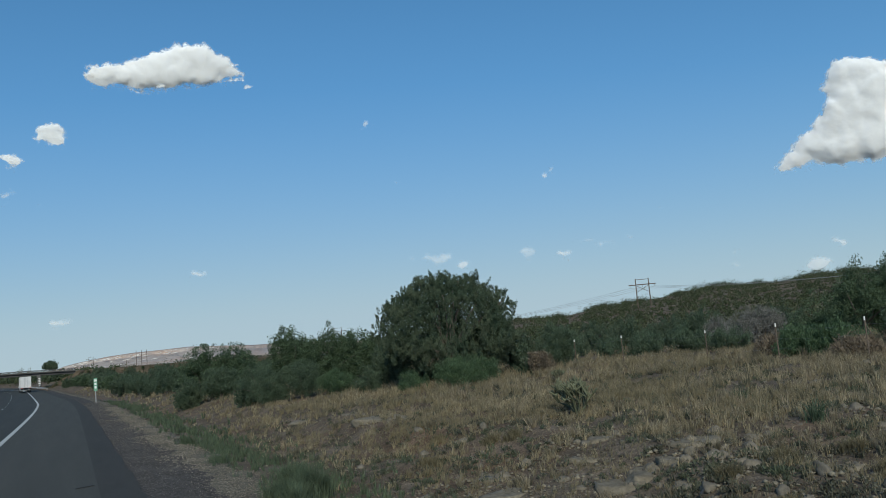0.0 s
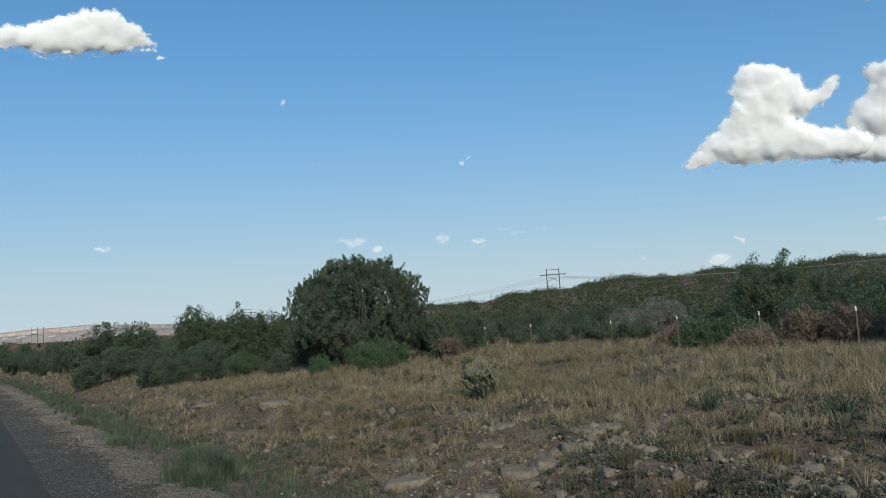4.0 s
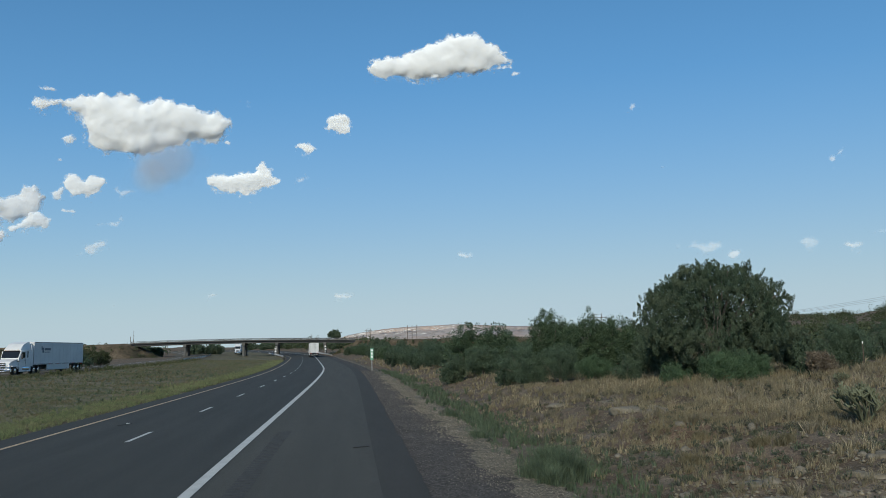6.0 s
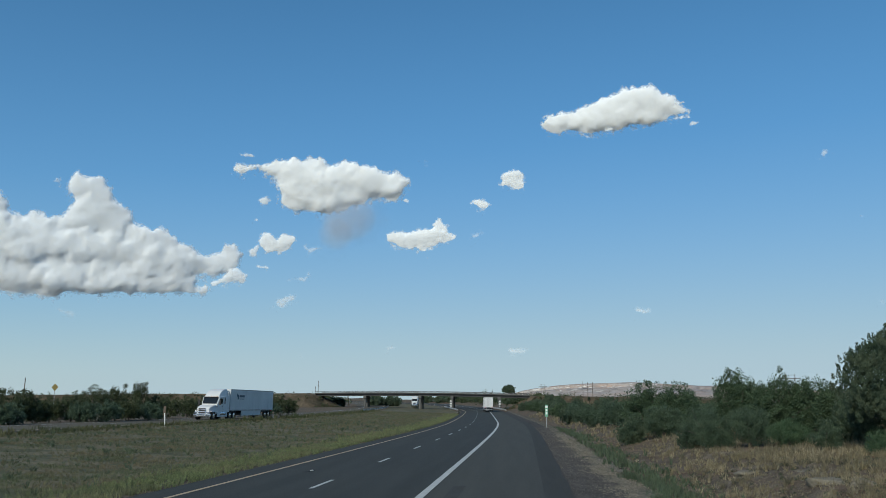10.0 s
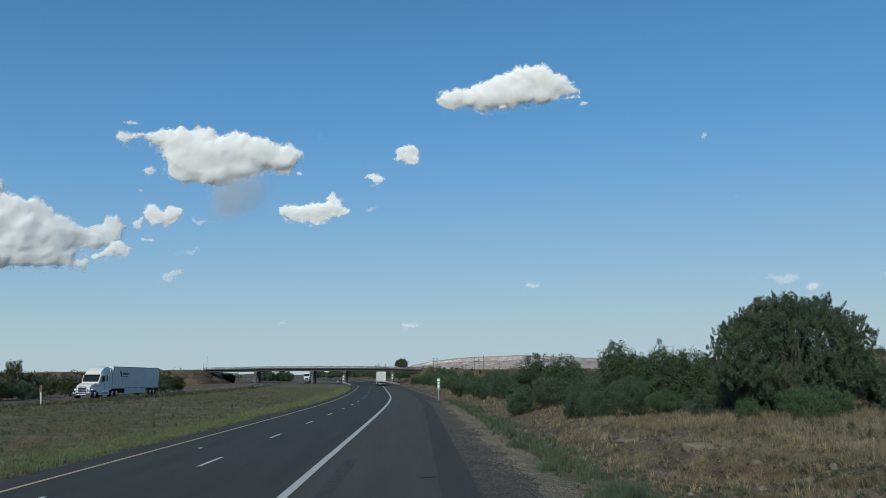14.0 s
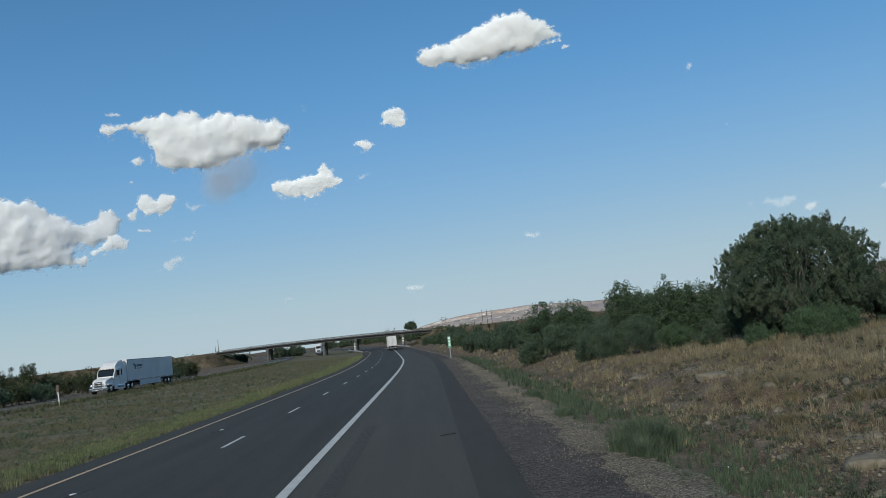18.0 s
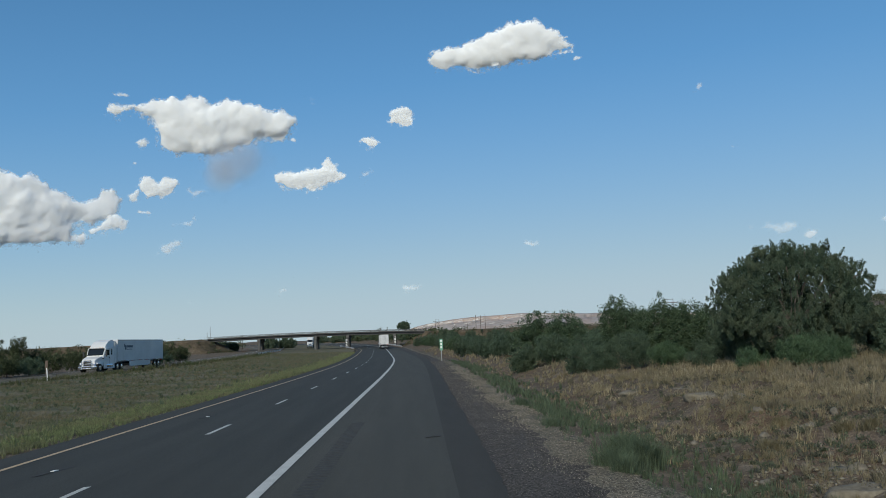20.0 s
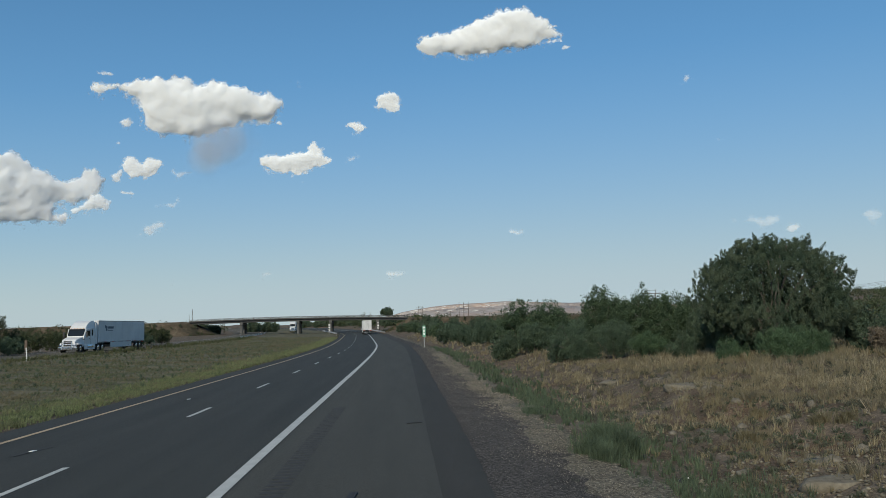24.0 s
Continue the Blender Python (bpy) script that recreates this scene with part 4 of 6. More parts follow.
# rain that dries up under the broad cloud
veil = new("rain_veil")
veil.matrix_world = Matrix.Translation(sky_point(-12.5, 12.0, 2480))
tagged(veil, "faint grey veil of rain under a cloud", "cloud")
vapour_body("veil_streak", veil, [(-12.6, 12.6, 2.6, 2.4), (-11.6, 13.0, 2.0, 2.2)], 58, "rainveil", 2480, 0.12, 0.0, None, 0.3, 6, fringe=4.5)
vapour_body("veil_streak", veil, [(-13.2, 11.6, 2.2, 2.0)], 59, "rainveil", 2470, 0.12, 0.0, None, 0.3, 6, fringe=4.5)

# ---- plants ----
def blades(pos, height, width, lean, nrng, per):
    """Grass tufts: per blades at each position, three triangles a blade, with a bend."""
    n = len(pos) * per
    root = np.repeat(pos, per, 0).astype(float)
    hgt = np.repeat(height, per) * nrng.uniform(0.45, 1.1, n)
    wid = np.repeat(width, per)
    a = nrng.uniform(0, 2 * np.pi, n)
    spread = np.repeat(lean, per) * nrng.uniform(0.1, 1.0, n)
    r = hgt * 0.22 * nrng.uniform(0, 1, n)
    root[:, 0] += np.cos(a) * r
    root[:, 1] += np.sin(a) * r
    out = np.stack([np.cos(a), np.sin(a), np.zeros(n)], 1)
    b = nrng.uniform(0, 2 * np.pi, n)
    side = np.stack([np.cos(b), np.sin(b), np.zeros(n)], 1) * (wid / 2)[:, None]
    up = np.array([0, 0, 1.0])
    mid = root + out * (hgt * spread * 0.35)[:, None] + up * (hgt * 0.55)[:, None]
    tip = root + out * (hgt * spread)[:, None] + up * (hgt * (1 - 0.25 * spread))[:, None]
    root = root - up * 0.03
    V = np.stack([root - side, root + side, mid + side * 0.8, mid - side * 0.8, tip], 1).reshape(-1, 3)
    i = np.arange(n)[:, None] * 5
    return V, np.concatenate([i + [0, 1, 2], i + [0, 2, 3], i + [3, 2, 4]], 1).reshape(-1, 3)


def sprays(centres, radius, count, size, nrng, up=0.5, long=1.8, tall=1.25):
    """Small leaf pieces scattered round clump centres."""
    n = len(centres) * count
    c = np.repeat(centres, count, 0)
    rad = np.repeat(np.broadcast_to(radius, (len(centres),)), count)
    v = nrng.normal(0, 1, (n, 3))
    v /= np.linalg.norm(v, axis=1)[:, None]
    p = c + v * (rad * nrng.uniform(0.2, 1, n) ** 0.6)[:, None] * np.array([1, 1, tall])
    d = nrng.normal(0, 1, (n, 3)) + np.array([0, 0, up * 2]) + v * 0.7
    d /= np.linalg.norm(d, axis=1)[:, None]
    s = np.cross(d, nrng.normal(0, 1, (n, 3)))
    s /= np.linalg.norm(s, axis=1)[:, None] + 1e-9
    ln = size * nrng.uniform(0.6, 1.4, n)
    d, s = d * (ln * long)[:, None], s * (ln * 0.5)[:, None]
    V = np.stack([p - d * 0.5, p + s, p + d * 0.5, p - s], 1).reshape(-1, 3)
    i = np.arange(n)[:, None] * 4
    return V, np.concatenate([i + [0, 1, 2], i + [0, 2, 3]], 1).reshape(-1, 3)


def plumes(centres, radius, count, size, nrng):
    """Upright tapering tufts of leaf pieces, wide at the foot and pointed at the top."""
    n = len(centres) * count
    c = np.repeat(centres, count, 0)
    rad = np.repeat(np.broadcast_to(radius, (len(centres),)), count)
    u = nrng.uniform(0, 1, n)
    a = nrng.uniform(0, 2 * np.pi, n)
    girth = 0.8 * np.sqrt(np.clip(1.02 - u, 0, 1)) * np.clip(u * 6 + 0.3, 0, 1) * nrng.uniform(0.35, 1, n) ** 0.5
    v = np.stack([np.cos(a), np.sin(a), np.zeros(n)], 1)
    tilt = np.repeat(nrng.normal(0, 0.34, (len(centres), 2)), count, 0)
    p = c + v * (rad * girth)[:, None]
    p[:, :2] += tilt * (rad * 3.2 * u)[:, None]
    p[:, 2] += rad * (2.6 * u - 1.0)
    p += nrng.normal(0, 0.13, (n, 3)) * rad[:, None]
    d = v * 0.9 + nrng.normal(0, 0.4, (n, 3)) + np.array([0, 0, 1.4])
    d /= np.linalg.norm(d, axis=1)[:, None]
    s = np.cross(d, nrng.normal(0, 1, (n, 3)))
    s /= np.linalg.norm(s, axis=1)[:, None] + 1e-9
    ln = size * nrng.uniform(0.6, 1.4, n)
    d, s = d * (ln * 2.2)[:, None], s * (ln * 0.36)[:, None]
    V = np.stack([p - d * 0.5, p + s, p + d * 0.5, p - s], 1).reshape(-1, 3)
    i = np.arange(n)[:, None] * 4
    return V, np.concatenate([i + [0, 1, 2], i + [0, 2, 3]], 1).reshape(-1, 3)


def crown_points(lobes, n, nrng, shell=0.6):
    """Clump centres in the outer part of several round lobes (x, y, z, rx, ry, rz)."""
    w = np.array([l[3] * l[5] for l in lobes], float)
    pick = nrng.choice(len(lobes), n, p=w / w.sum())
    L = np.array(lobes, float)[pick]
    v = nrng.normal(0, 1, (n, 3))
    v /= np.linalg.norm(v, axis=1)[:, None]
    r = nrng.uniform(shell, 1.0, n)[:, None]
    return L[:, :3] + v * r * L[:, 3:]


def dome_points(w, d, h, n, nrng, shell, seed):
    """Clump centres in the rind of a full, lumpy dome that draws in towards its foot."""
    v = nrng.normal(0, 1, (n, 3))
    v[:, 2] += 0.25
    v /= np.linalg.norm(v, axis=1)[:, None]
    lump = np.array([0.13 * noise.noise(Vector(p) * 2.6 + Vector((seed, 0, 0))) + 0.08 * noise.noise(Vector(p) * 6.0) for p in v])
    full = (np.abs(v) ** 2.15).sum(1) ** (-1 / 2.15)
    r = full * (0.97 + lump) * nrng.uniform(shell, 1.0, n)
    up = np.where(v[:, 2] > 0, 0.58, 0.36) * h
    return np.stack([v[:, 0] * r * w / 2, v[:, 1] * r * d / 2, 0.42 * h + v[:, 2] * r * up], 1)


def limb(bm, a, b, r0, r1, rnd, steps=3):
    a, b = Vector(a), Vector(b)
    pts = [a.lerp(b, k / steps) + Vector((rnd.uniform(-1, 1), rnd.uniform(-1, 1), 0)) * (0.06 * (b - a).length * (0 < k < steps)) for k in range(steps + 1)]
    for k in range(steps):
        rod(pts[k], pts[k + 1], r0 + (r1 - r0) * k / steps, r0 + (r1 - r0) * (k + 1) / steps, 6, bm)


def tree(name, x, y, w, h, leaf, label, seed, clumps=300, per=36, size=0.075, crad=0.26, style="round", depth=None, trunk=0.1, cat="tree", shell=0.55, bare=0.0, dz=0.0, opening=False):
    """A bush or tree: tapered trunk with limbs and a crown of many small leaf pieces."""
    nrng, rnd = np.random.RandomState(seed), random.Random(seed)
    thing = empty(name, x, y, gz(x, y) - 0.05 + dz, label=label, category=cat)
    d = depth or w
    if math.hypot(x, y) < 72:
        size, per = size * 0.68, int(per * 1.5)
    lobes = []
    k = max(5, int(w * 2.2))
    for i in range(k):
        a = rnd.uniform(0, 2 * math.pi)
        q = rnd.uniform(0.25, 0.62)
        lx, ly = math.cos(a) * q * w / 2, math.sin(a) * q * d / 2
        if style == "low":
            top = h * rnd.uniform(0.6, 1.0)
        else:
            top = h * rnd.uniform(0.62, 1.0) * (1 - 0.35 * q)
        rz = top * rnd.uniform(0.36, 0.48)
        lobes.append((lx, ly, top - rz, w * rnd.uniform(0.17, 0.28), d * rnd.uniform(0.17, 0.28), rz))
    lobes.append((0, 0, h * 0.52, w * 0.33, d * 0.33, h * 0.47))
    P = dome_points(w, d, h, clumps, nrng, shell, seed) if style == "dome" else crown_points(lobes, clumps, nrng, shell)
    P = P[P[:, 2] > 0.12 * h * rnd.uniform(0.3, 1.0)]
    P[:, 2] = np.minimum(P[:, 2], h)
    if opening:
        # a thin place in the crown towards the road, through which the limbs show
        way = np.array([-x, -y]) / math.hypot(x, y)
        out, side = P[:, :2] @ way, P[:, :2] @ np.array([-way[1], way[0]])
        P = P[~((out > 0.3) & (np.abs(side - 0.1 - 0.35 * (P[:, 2] - 0.5 * h)) < 0.75) & (np.abs(P[:, 2] - 0.52 * h) < 0.13 * h) & (nrng.uniform(0, 1, len(P)) < 0.6))]
    spire = leaf is M["juniper"]
    dead = leaf in (M["twigs"], M["browntwigs"])
    feathery = leaf in (M["sage"], M["brush"]) and math.hypot(x, y) < 72
    if dead:
        size, per = size * 0.55, int(per * 1.3)
    if spire:
        core = crown_points([(a, b, c, p * 0.68, q * 0.68, r * 0.7) for a, b, c, p, q, r in lobes], clumps // 4, nrng, 0.3)
        V2, F2 = sprays(core[core[:, 2] > 0.25 * h], crad * 1.3, 34, size * 1.5, nrng, 0.6, 1.5)
        V, F = plumes(P - np.array([0, 0, crad]), crad * nrng.uniform(0.5, 1.1, len(P)) * 0.9, per, size, nrng)
        V, F = np.concatenate([V, V2]), np.concatenate([F, F2 + len(V)])
    else:
        V, F = sprays(P, crad * nrng.uniform(0.55, 1.25, len(P)), per, size * (0.62 if feathery else 1.0), nrng, 0.9 if feathery else 0.4, 9.0 if dead else 4.6 if feathery else 1.7, 1.2)
    part("crown", mesh_np("crown", V, F, leaf), None, thing)
    bm = bmesh.new()
    limb(bm, (0, 0, -0.25), (rnd.uniform(-0.1, 0.1), rnd.uniform(-0.1, 0.1), h * 0.35), trunk, trunk * 0.75, rnd)
    for i in range(7 if bare == 0 else 16):
        t = P[rnd.randrange(len(P))]
        limb(bm, (0, 0, h * rnd.uniform(0.08, 0.35)), tuple(t), trunk * 0.55, trunk * 0.12, rnd)
    if opening:
        for i in range(6):
            side_x, up = rnd.uniform(-0.9, 0.9), rnd.uniform(0.5, 0.8) * h
            foot = Vector((way[0] * 0.8, way[1] * 0.8, 0.14 * h))
            tip = Vector((way[0] * 1.7 - way[1] * side_x, way[1] * 1.7 + way[0] * side_x, up))
            limb(bm, foot, tip, 0.05, 0.015, rnd, 4)
    part("trunk", bm, M["bark"], thing)
    return thing


def az_xy(az, d):
    return d * math.sin(radians(az)), d * math.cos(radians(az))


J, Q, S, B = M["juniper"], M["mesquite"], M["sage"], M["brush"]
# the great juniper beside the road, and what grows at its foot
tree("juniper_tree", *az_xy(25.2, 39.5), 7.25, 5.55, J, "large dense rounded dark green juniper tree", 11, 3400, 62, 0.05, 0.17, "dome", 6.4, 0.2, shell=0.72, opening=True)
tree("juniper_bush", *az_xy(21.0, 45), 3.0, 2.9, J, "dark green juniper bush beside a large juniper", 18, 230, 44, 0.07, 0.27, "round", 2.4, 0.07, "bush")
tree("green_bush", *az_xy(26.3, 35.6), 3.6, 1.35, B, "bright green feathery bush at the foot of a juniper", 12, 190, 90, 0.042, 0.24, "low", 2.2, 0.04, "bush")
tree("green_bush", *az_xy(22.3, 36.5), 1.8, 0.9, B, "low green bush on the dry bank", 13, 60, 80, 0.042, 0.22, "low", 1.4, 0.03, "bush")
tree("juniper_bush", *az_xy(29.9, 42), 3.0, 2.6, J, "brownish green juniper bush", 14, 220, 44, 0.075, 0.28, "round", 2.6, 0.08, "bush")
tree("juniper_bush", *az_xy(32.6, 44), 3.6, 2.5, S, "grey green bush beside a tumbleweed", 15, 240, 70, 0.05, 0.28, "round", 2.8, 0.07, "bush")
tree("juniper_bush", *az_xy(30.6, 37), 1.0, 1.25, J, "small dark green juniper bush", 16, 50, 40, 0.06, 0.2, "round", 1.0, 0.05, "bush")
tree("tumbleweed", *az_xy(31.5, 36.6), 1.2, 1.1, M["browntwigs"], "rounded dry tan tumbleweed", 17, 60, 44, 0.05, 0.2, "low", 1.0, 0.02, "bush")
# leafy trees along the bank
tree("mesquite_tree", *az_xy(14.3, 50), 4.2, 4.2, Q, "leafy green tree with an open uneven crown", 21, 380, 60, 0.075, 0.3, "round", 3.2, 0.12)
tree("mesquite_tree", *az_xy(16.8, 49), 4.4, 4.0, Q, "leafy green tree with an open uneven crown", 22, 390, 60, 0.075, 0.3, "round", 3.2, 0.12)
tree("mesquite_tree", *az_xy(18.9, 50), 3.8, 3.5, Q, "leafy dark green tree beside a juniper", 23, 330, 60, 0.072, 0.3, "round", 3.0, 0.1)
tree("green_bush", *az_xy(12.4, 43.5), 2.8, 2.2, S, "rounded grey green bush on the bank", 24, 200, 80, 0.046, 0.26, "low", 2.4, 0.05, "bush")
tree("green_bush", *az_xy(14.9, 43), 2.6, 2.0, S, "rounded grey green bush on the bank", 25, 190, 80, 0.046, 0.26, "low", 2.4, 0.05, "bush")
tree("juniper_bush", *az_xy(11.0, 44.5), 1.4, 1.7, J, "small dark green bush on the bank", 26, 80, 44, 0.065, 0.24, "round", 1.4, 0.05, "bush")
tree("green_bush", *az_xy(17.2, 41.5), 2.4, 1.3, B, "low green bush on the dry bank", 27, 120, 80, 0.042, 0.24, "low", 2.0, 0.04, "bush")
tree("green_bush", *az_xy(19.4, 40.5), 1.8, 1.2, S, "low grey green bush on the dry bank", 28, 90, 80, 0.042, 0.24, "low", 1.6, 0.04, "bush")
tree("mesquite_tree", *az_xy(8.5, 62), 4.6, 4.3, Q, "leafy dark green tree on the bank", 31, 360, 50, 0.085, 0.32, "round", 3.0, 0.12)
tree("mesquite_tree", *az_xy(10.4, 61), 4.2, 3.9, Q, "leafy dark green tree on the bank", 32, 320, 50, 0.085, 0.32, "round", 3.0, 0.12)
tree("green_bush", *az_xy(9.5, 57), 3.2, 2.2, S, "rounded grey green bush on the bank", 33, 190, 40, 0.08, 0.28, "low", 2.4, 0.05, "bush")
tree("juniper_bush", *az_xy(7.5, 58), 2.4, 2.3, J, "dark green juniper bush on the bank", 34, 170, 40, 0.08, 0.28, "round", 2.2, 0.06, "bush")
for k, (az, d, w, h, leaf) in enumerate([(6.3, 84, 3.6, 2.4, S), (5.2, 92, 3.8, 2.5, S), (4.3, 104, 4.2, 2.7, S), (3.5, 118, 4.2, 2.8, J), (6.9, 100, 3.6, 2.9, Q), (11.8, 72, 3.2, 2.6, J), (12.6, 66, 2.8, 2.2, S),
                                          (5.8, 130, 5.0, 3.2, J), (3.0, 150, 4.6, 3.0, Q), (2.6, 180, 4.5, 3.0, J)]):
    tree("roadside_bush", *az_xy(az, d), w, h, leaf, "rounded green bush along the roadside bank", 40 + k, 170, 64, 0.07, 0.34, "low", w, 0.06, "bush")
tree("juniper_tree", *az_xy(1.95, 236), 4.6, 4.8, J, "rounded dark juniper tree near the overpass", 51, 170, 34, 0.2, 0.5, "dome", 4.4, 0.15)
tree("juniper_tree", -4.6, 312, 5.0, 3.4, J, "dark juniper tree on top of the embankment", 52, 170, 34, 0.22, 0.5, "round", 4.4, 0.15, dz=5.6)
# hedge on the bank up to the overpass, and trees behind it
for k, (u, y, w, h, leaf) in enumerate([(15.5, 128, 4.0, 2.4, S), (17.5, 140, 4.6, 2.9, J), (16.0, 152, 4.4, 2.6, Q), (17.0, 166, 4.8, 2.9, J), (15.8, 180, 4.6, 2.7, S), (17.4, 195, 5.0, 3.2, J), (16.2, 210, 5.0, 3.0, Q),
                                         (18.0, 222, 5.4, 3.6, J), (16.0, 240, 5.0, 3.2, Q), (19.0, 252, 5.6, 4.0, J), (15.0, 262, 5.0, 3.4, J), (23.0, 240, 5.6, 4.2, J), (25.0, 265, 6.0, 4.4, Q), (30.0, 250, 6.0, 4.2, J), (36.0, 230, 6.0, 4.0, S)]):
    x = float(road_x(y)) + u
    tree("roadside_bush", x, y, w, h, leaf, "dark green bush on the bank near the overpass", 200 + k, 130, 46, 0.12, 0.45, "low", w, 0.08, "bush")
for k, (az, d, w, h) in enumerate([(-10.0, 345, 9, 5.0), (-9.0, 350, 9, 4.6), (-12.6, 320, 6, 3.4), (-5.6, 440, 10, 4.2), (-4.6, 430, 10, 4.2), (-3.8, 420, 9, 4.2), (-3.0, 410, 9, 4.4), (-2.2, 400, 9, 4.2), (-1.4, 380, 8, 4.2), (-0.7, 360, 8, 4.0), (-6.6, 460, 10, 4.2)]):
    tree("far_tree", *az_xy(az, d), w, h, J, "dark tree seen beneath the overpass", 230 + k, 110, 24, 0.4, 0.8, "low", w, 0.2)
# the open field beyond the fence
for k, (az, d, w, h, leaf, nm, label) in enumerate([
        (35.2, 62, 4.5, 3.0, J, "juniper_tree", "dark green juniper tree behind the fence"), (37.6, 70, 4.6, 3.2, J, "juniper_tree", "dark green juniper tree behind the fence"),
        (40.2, 66, 4.8, 2.9, J, "juniper_tree", "dark green juniper tree behind the fence"), (42.6, 64, 4.6, 3.2, J, "juniper_tree", "dark green juniper tree behind the fence"),
        (38.8, 48, 3.2, 1.4, S, "sage_bush", "low grey green bush behind the fence"), (41.6, 46, 3.4, 1.5, S, "sage_bush", "low grey green bush behind the fence"),
        (44.2, 45, 3.0, 1.3, S, "sage_bush", "low grey green bush behind the fence"), (36.3, 50, 2.2, 1.1, S, "sage_bush", "low grey green bush behind the fence"),
        (48.6, 33, 2.6, 1.2, B, "green_bush", "bright green bush by the fence"), (50.4, 32, 2.4, 1.3, B, "green_bush", "bright green bush by the fence"),
        (54.9, 34, 3.0, 1.9, S, "green_bush", "grey green bush behind dry brush"), (58.9, 33, 3.2, 2.1, Q, "green_bush", "rounded dark green bush behind dry brush"),
        (52.2, 40, 3.6, 4.0, Q, "mesquite_tree", "leafy green tree with bare lower limbs"), (54.2, 41, 3.4, 4.6, Q, "mesquite_tree", "leafy green tree with bare lower limbs"),
        (49.6, 44, 3.4, 2.7, Q, "mesquite_tree", "leafy green tree behind the fence"), (56.6, 42, 4.0, 3.6, S, "mesquite_tree", "grey green tree behind the fence"),
        (59.2, 42, 4.2, 3.4, S, "mesquite_tree", "grey green tree behind the fence"), (61.6, 40, 3.6, 3.5, Q, "mesquite_tree", "leafy green tree behind the fence"),
        (64.4, 27, 4.6, 4.5, J, "juniper_tree", "dark green juniper tree by the fence"), (67.5, 27, 4.4, 4.2, J, "juniper_tree", "dark green juniper tree by the fence"),
        (47.6, 58, 4.0, 3.0, J, "juniper_tree", "dark green juniper tree behind the fence"), (33.2, 58, 3.6, 2.6, J, "juniper_tree", "dark green juniper tree behind the fence")]):
    tree(nm, *az_xy(az, d), w, h, leaf, label, 60 + k, int(40 + 14 * w * h), 60, 0.064, 0.29, "low" if "bush" in nm else "round", w * 0.85, 0.09, "bush" if "bush" in nm else "tree",
         bare=1.0 if "bare" in label else 0.0)
for k, (az, d, w, h) in enumerate([(45.4, 52, 3.2, 2.4), (46.6, 51, 2.6, 2.3), (43.6, 55, 2.4, 1.9)]):
    tree("bare_bush", *az_xy(az, d), w, h, M["twigs"], "leafless silver grey bush", 90 + k, 130, 40, 0.06, 0.3, "round", w, 0.05, "bush", bare=1.0)
for k, (az, d, w, h) in enumerate([(51.6, 29.5, 2.4, 0.8), (55.0, 30.5, 2.6, 1.35), (57.6, 29.8, 2.8, 1.5), (60.2, 29, 2.6, 1.25), (62.5, 28, 2.0, 0.9), (46.6, 36, 1.6, 0.8)]):
    tree("dry_brush", *az_xy(az, d), w, h, M["browntwigs"], "tangled heap of dry brown brush by the fence", 100 + k, 110, 44, 0.06, 0.25, "low", 1.8, 0.03, "bush", bare=1.0)
# beyond the opposite carriageway
for k, (az, d, w, h, leaf) in enumerate([(-33.4, 92, 4.0, 3.2, J), (-32.3, 94, 3.6, 3.3, J), (-34.8, 92, 3.6, 2.0, Q), (-36.2, 92, 4.2, 2.6, J), (-29.6, 103, 4.2, 3.1, Q), (-28.2, 106, 4.8, 3.7, J), (-27.0, 108, 5.0, 4.0, J),
                                          (-30.8, 101, 3.8, 2.2, Q), (-25.6, 114, 3.4, 4.6, Q), (-26.2, 106, 3.8, 2.4, Q), (-24.6, 116, 3.6, 2.9, J), (-22.6, 130, 5.0, 2.9, Q), (-20.6, 142, 5.2, 3.3, J), (-19.2, 150, 5.2, 3.6, Q),
                                          (-17.9, 158, 5.4, 3.6, J), (-16.7, 166, 5.4, 3.7, J), (-16.0, 170, 4.0, 3.0, J), (-38.5, 92, 5, 3.4, J), (-31.6, 97, 4.2, 2.3, J), (-29.0, 99, 4.0, 2.0, S), (-27.6, 102, 4.2, 2.2, S), (-25.0, 108, 4.2, 2.0, S), (-23.7, 122, 4.6, 2.6, J),
                                          (-21.6, 134, 4.6, 2.6, J), (-20.0, 140, 4.4, 2.4, S), (-18.4, 150, 4.6, 2.6, Q), (-17.2, 158, 4.6, 2.4, S), (-33.0, 88, 4.0, 1.8, S), (-35.6, 88, 4.0, 1.8, S), (-37.4, 90, 4.0, 2.4, Q)]):
    tree("roadside_tree", *az_xy(az, d), w, 1.18 * h, M["farwood"] if leaf is not S else S, "dark green tree beyond the opposite carriageway", 120 + k, 140, 44, 0.09, 0.36, "low", w, 0.1)


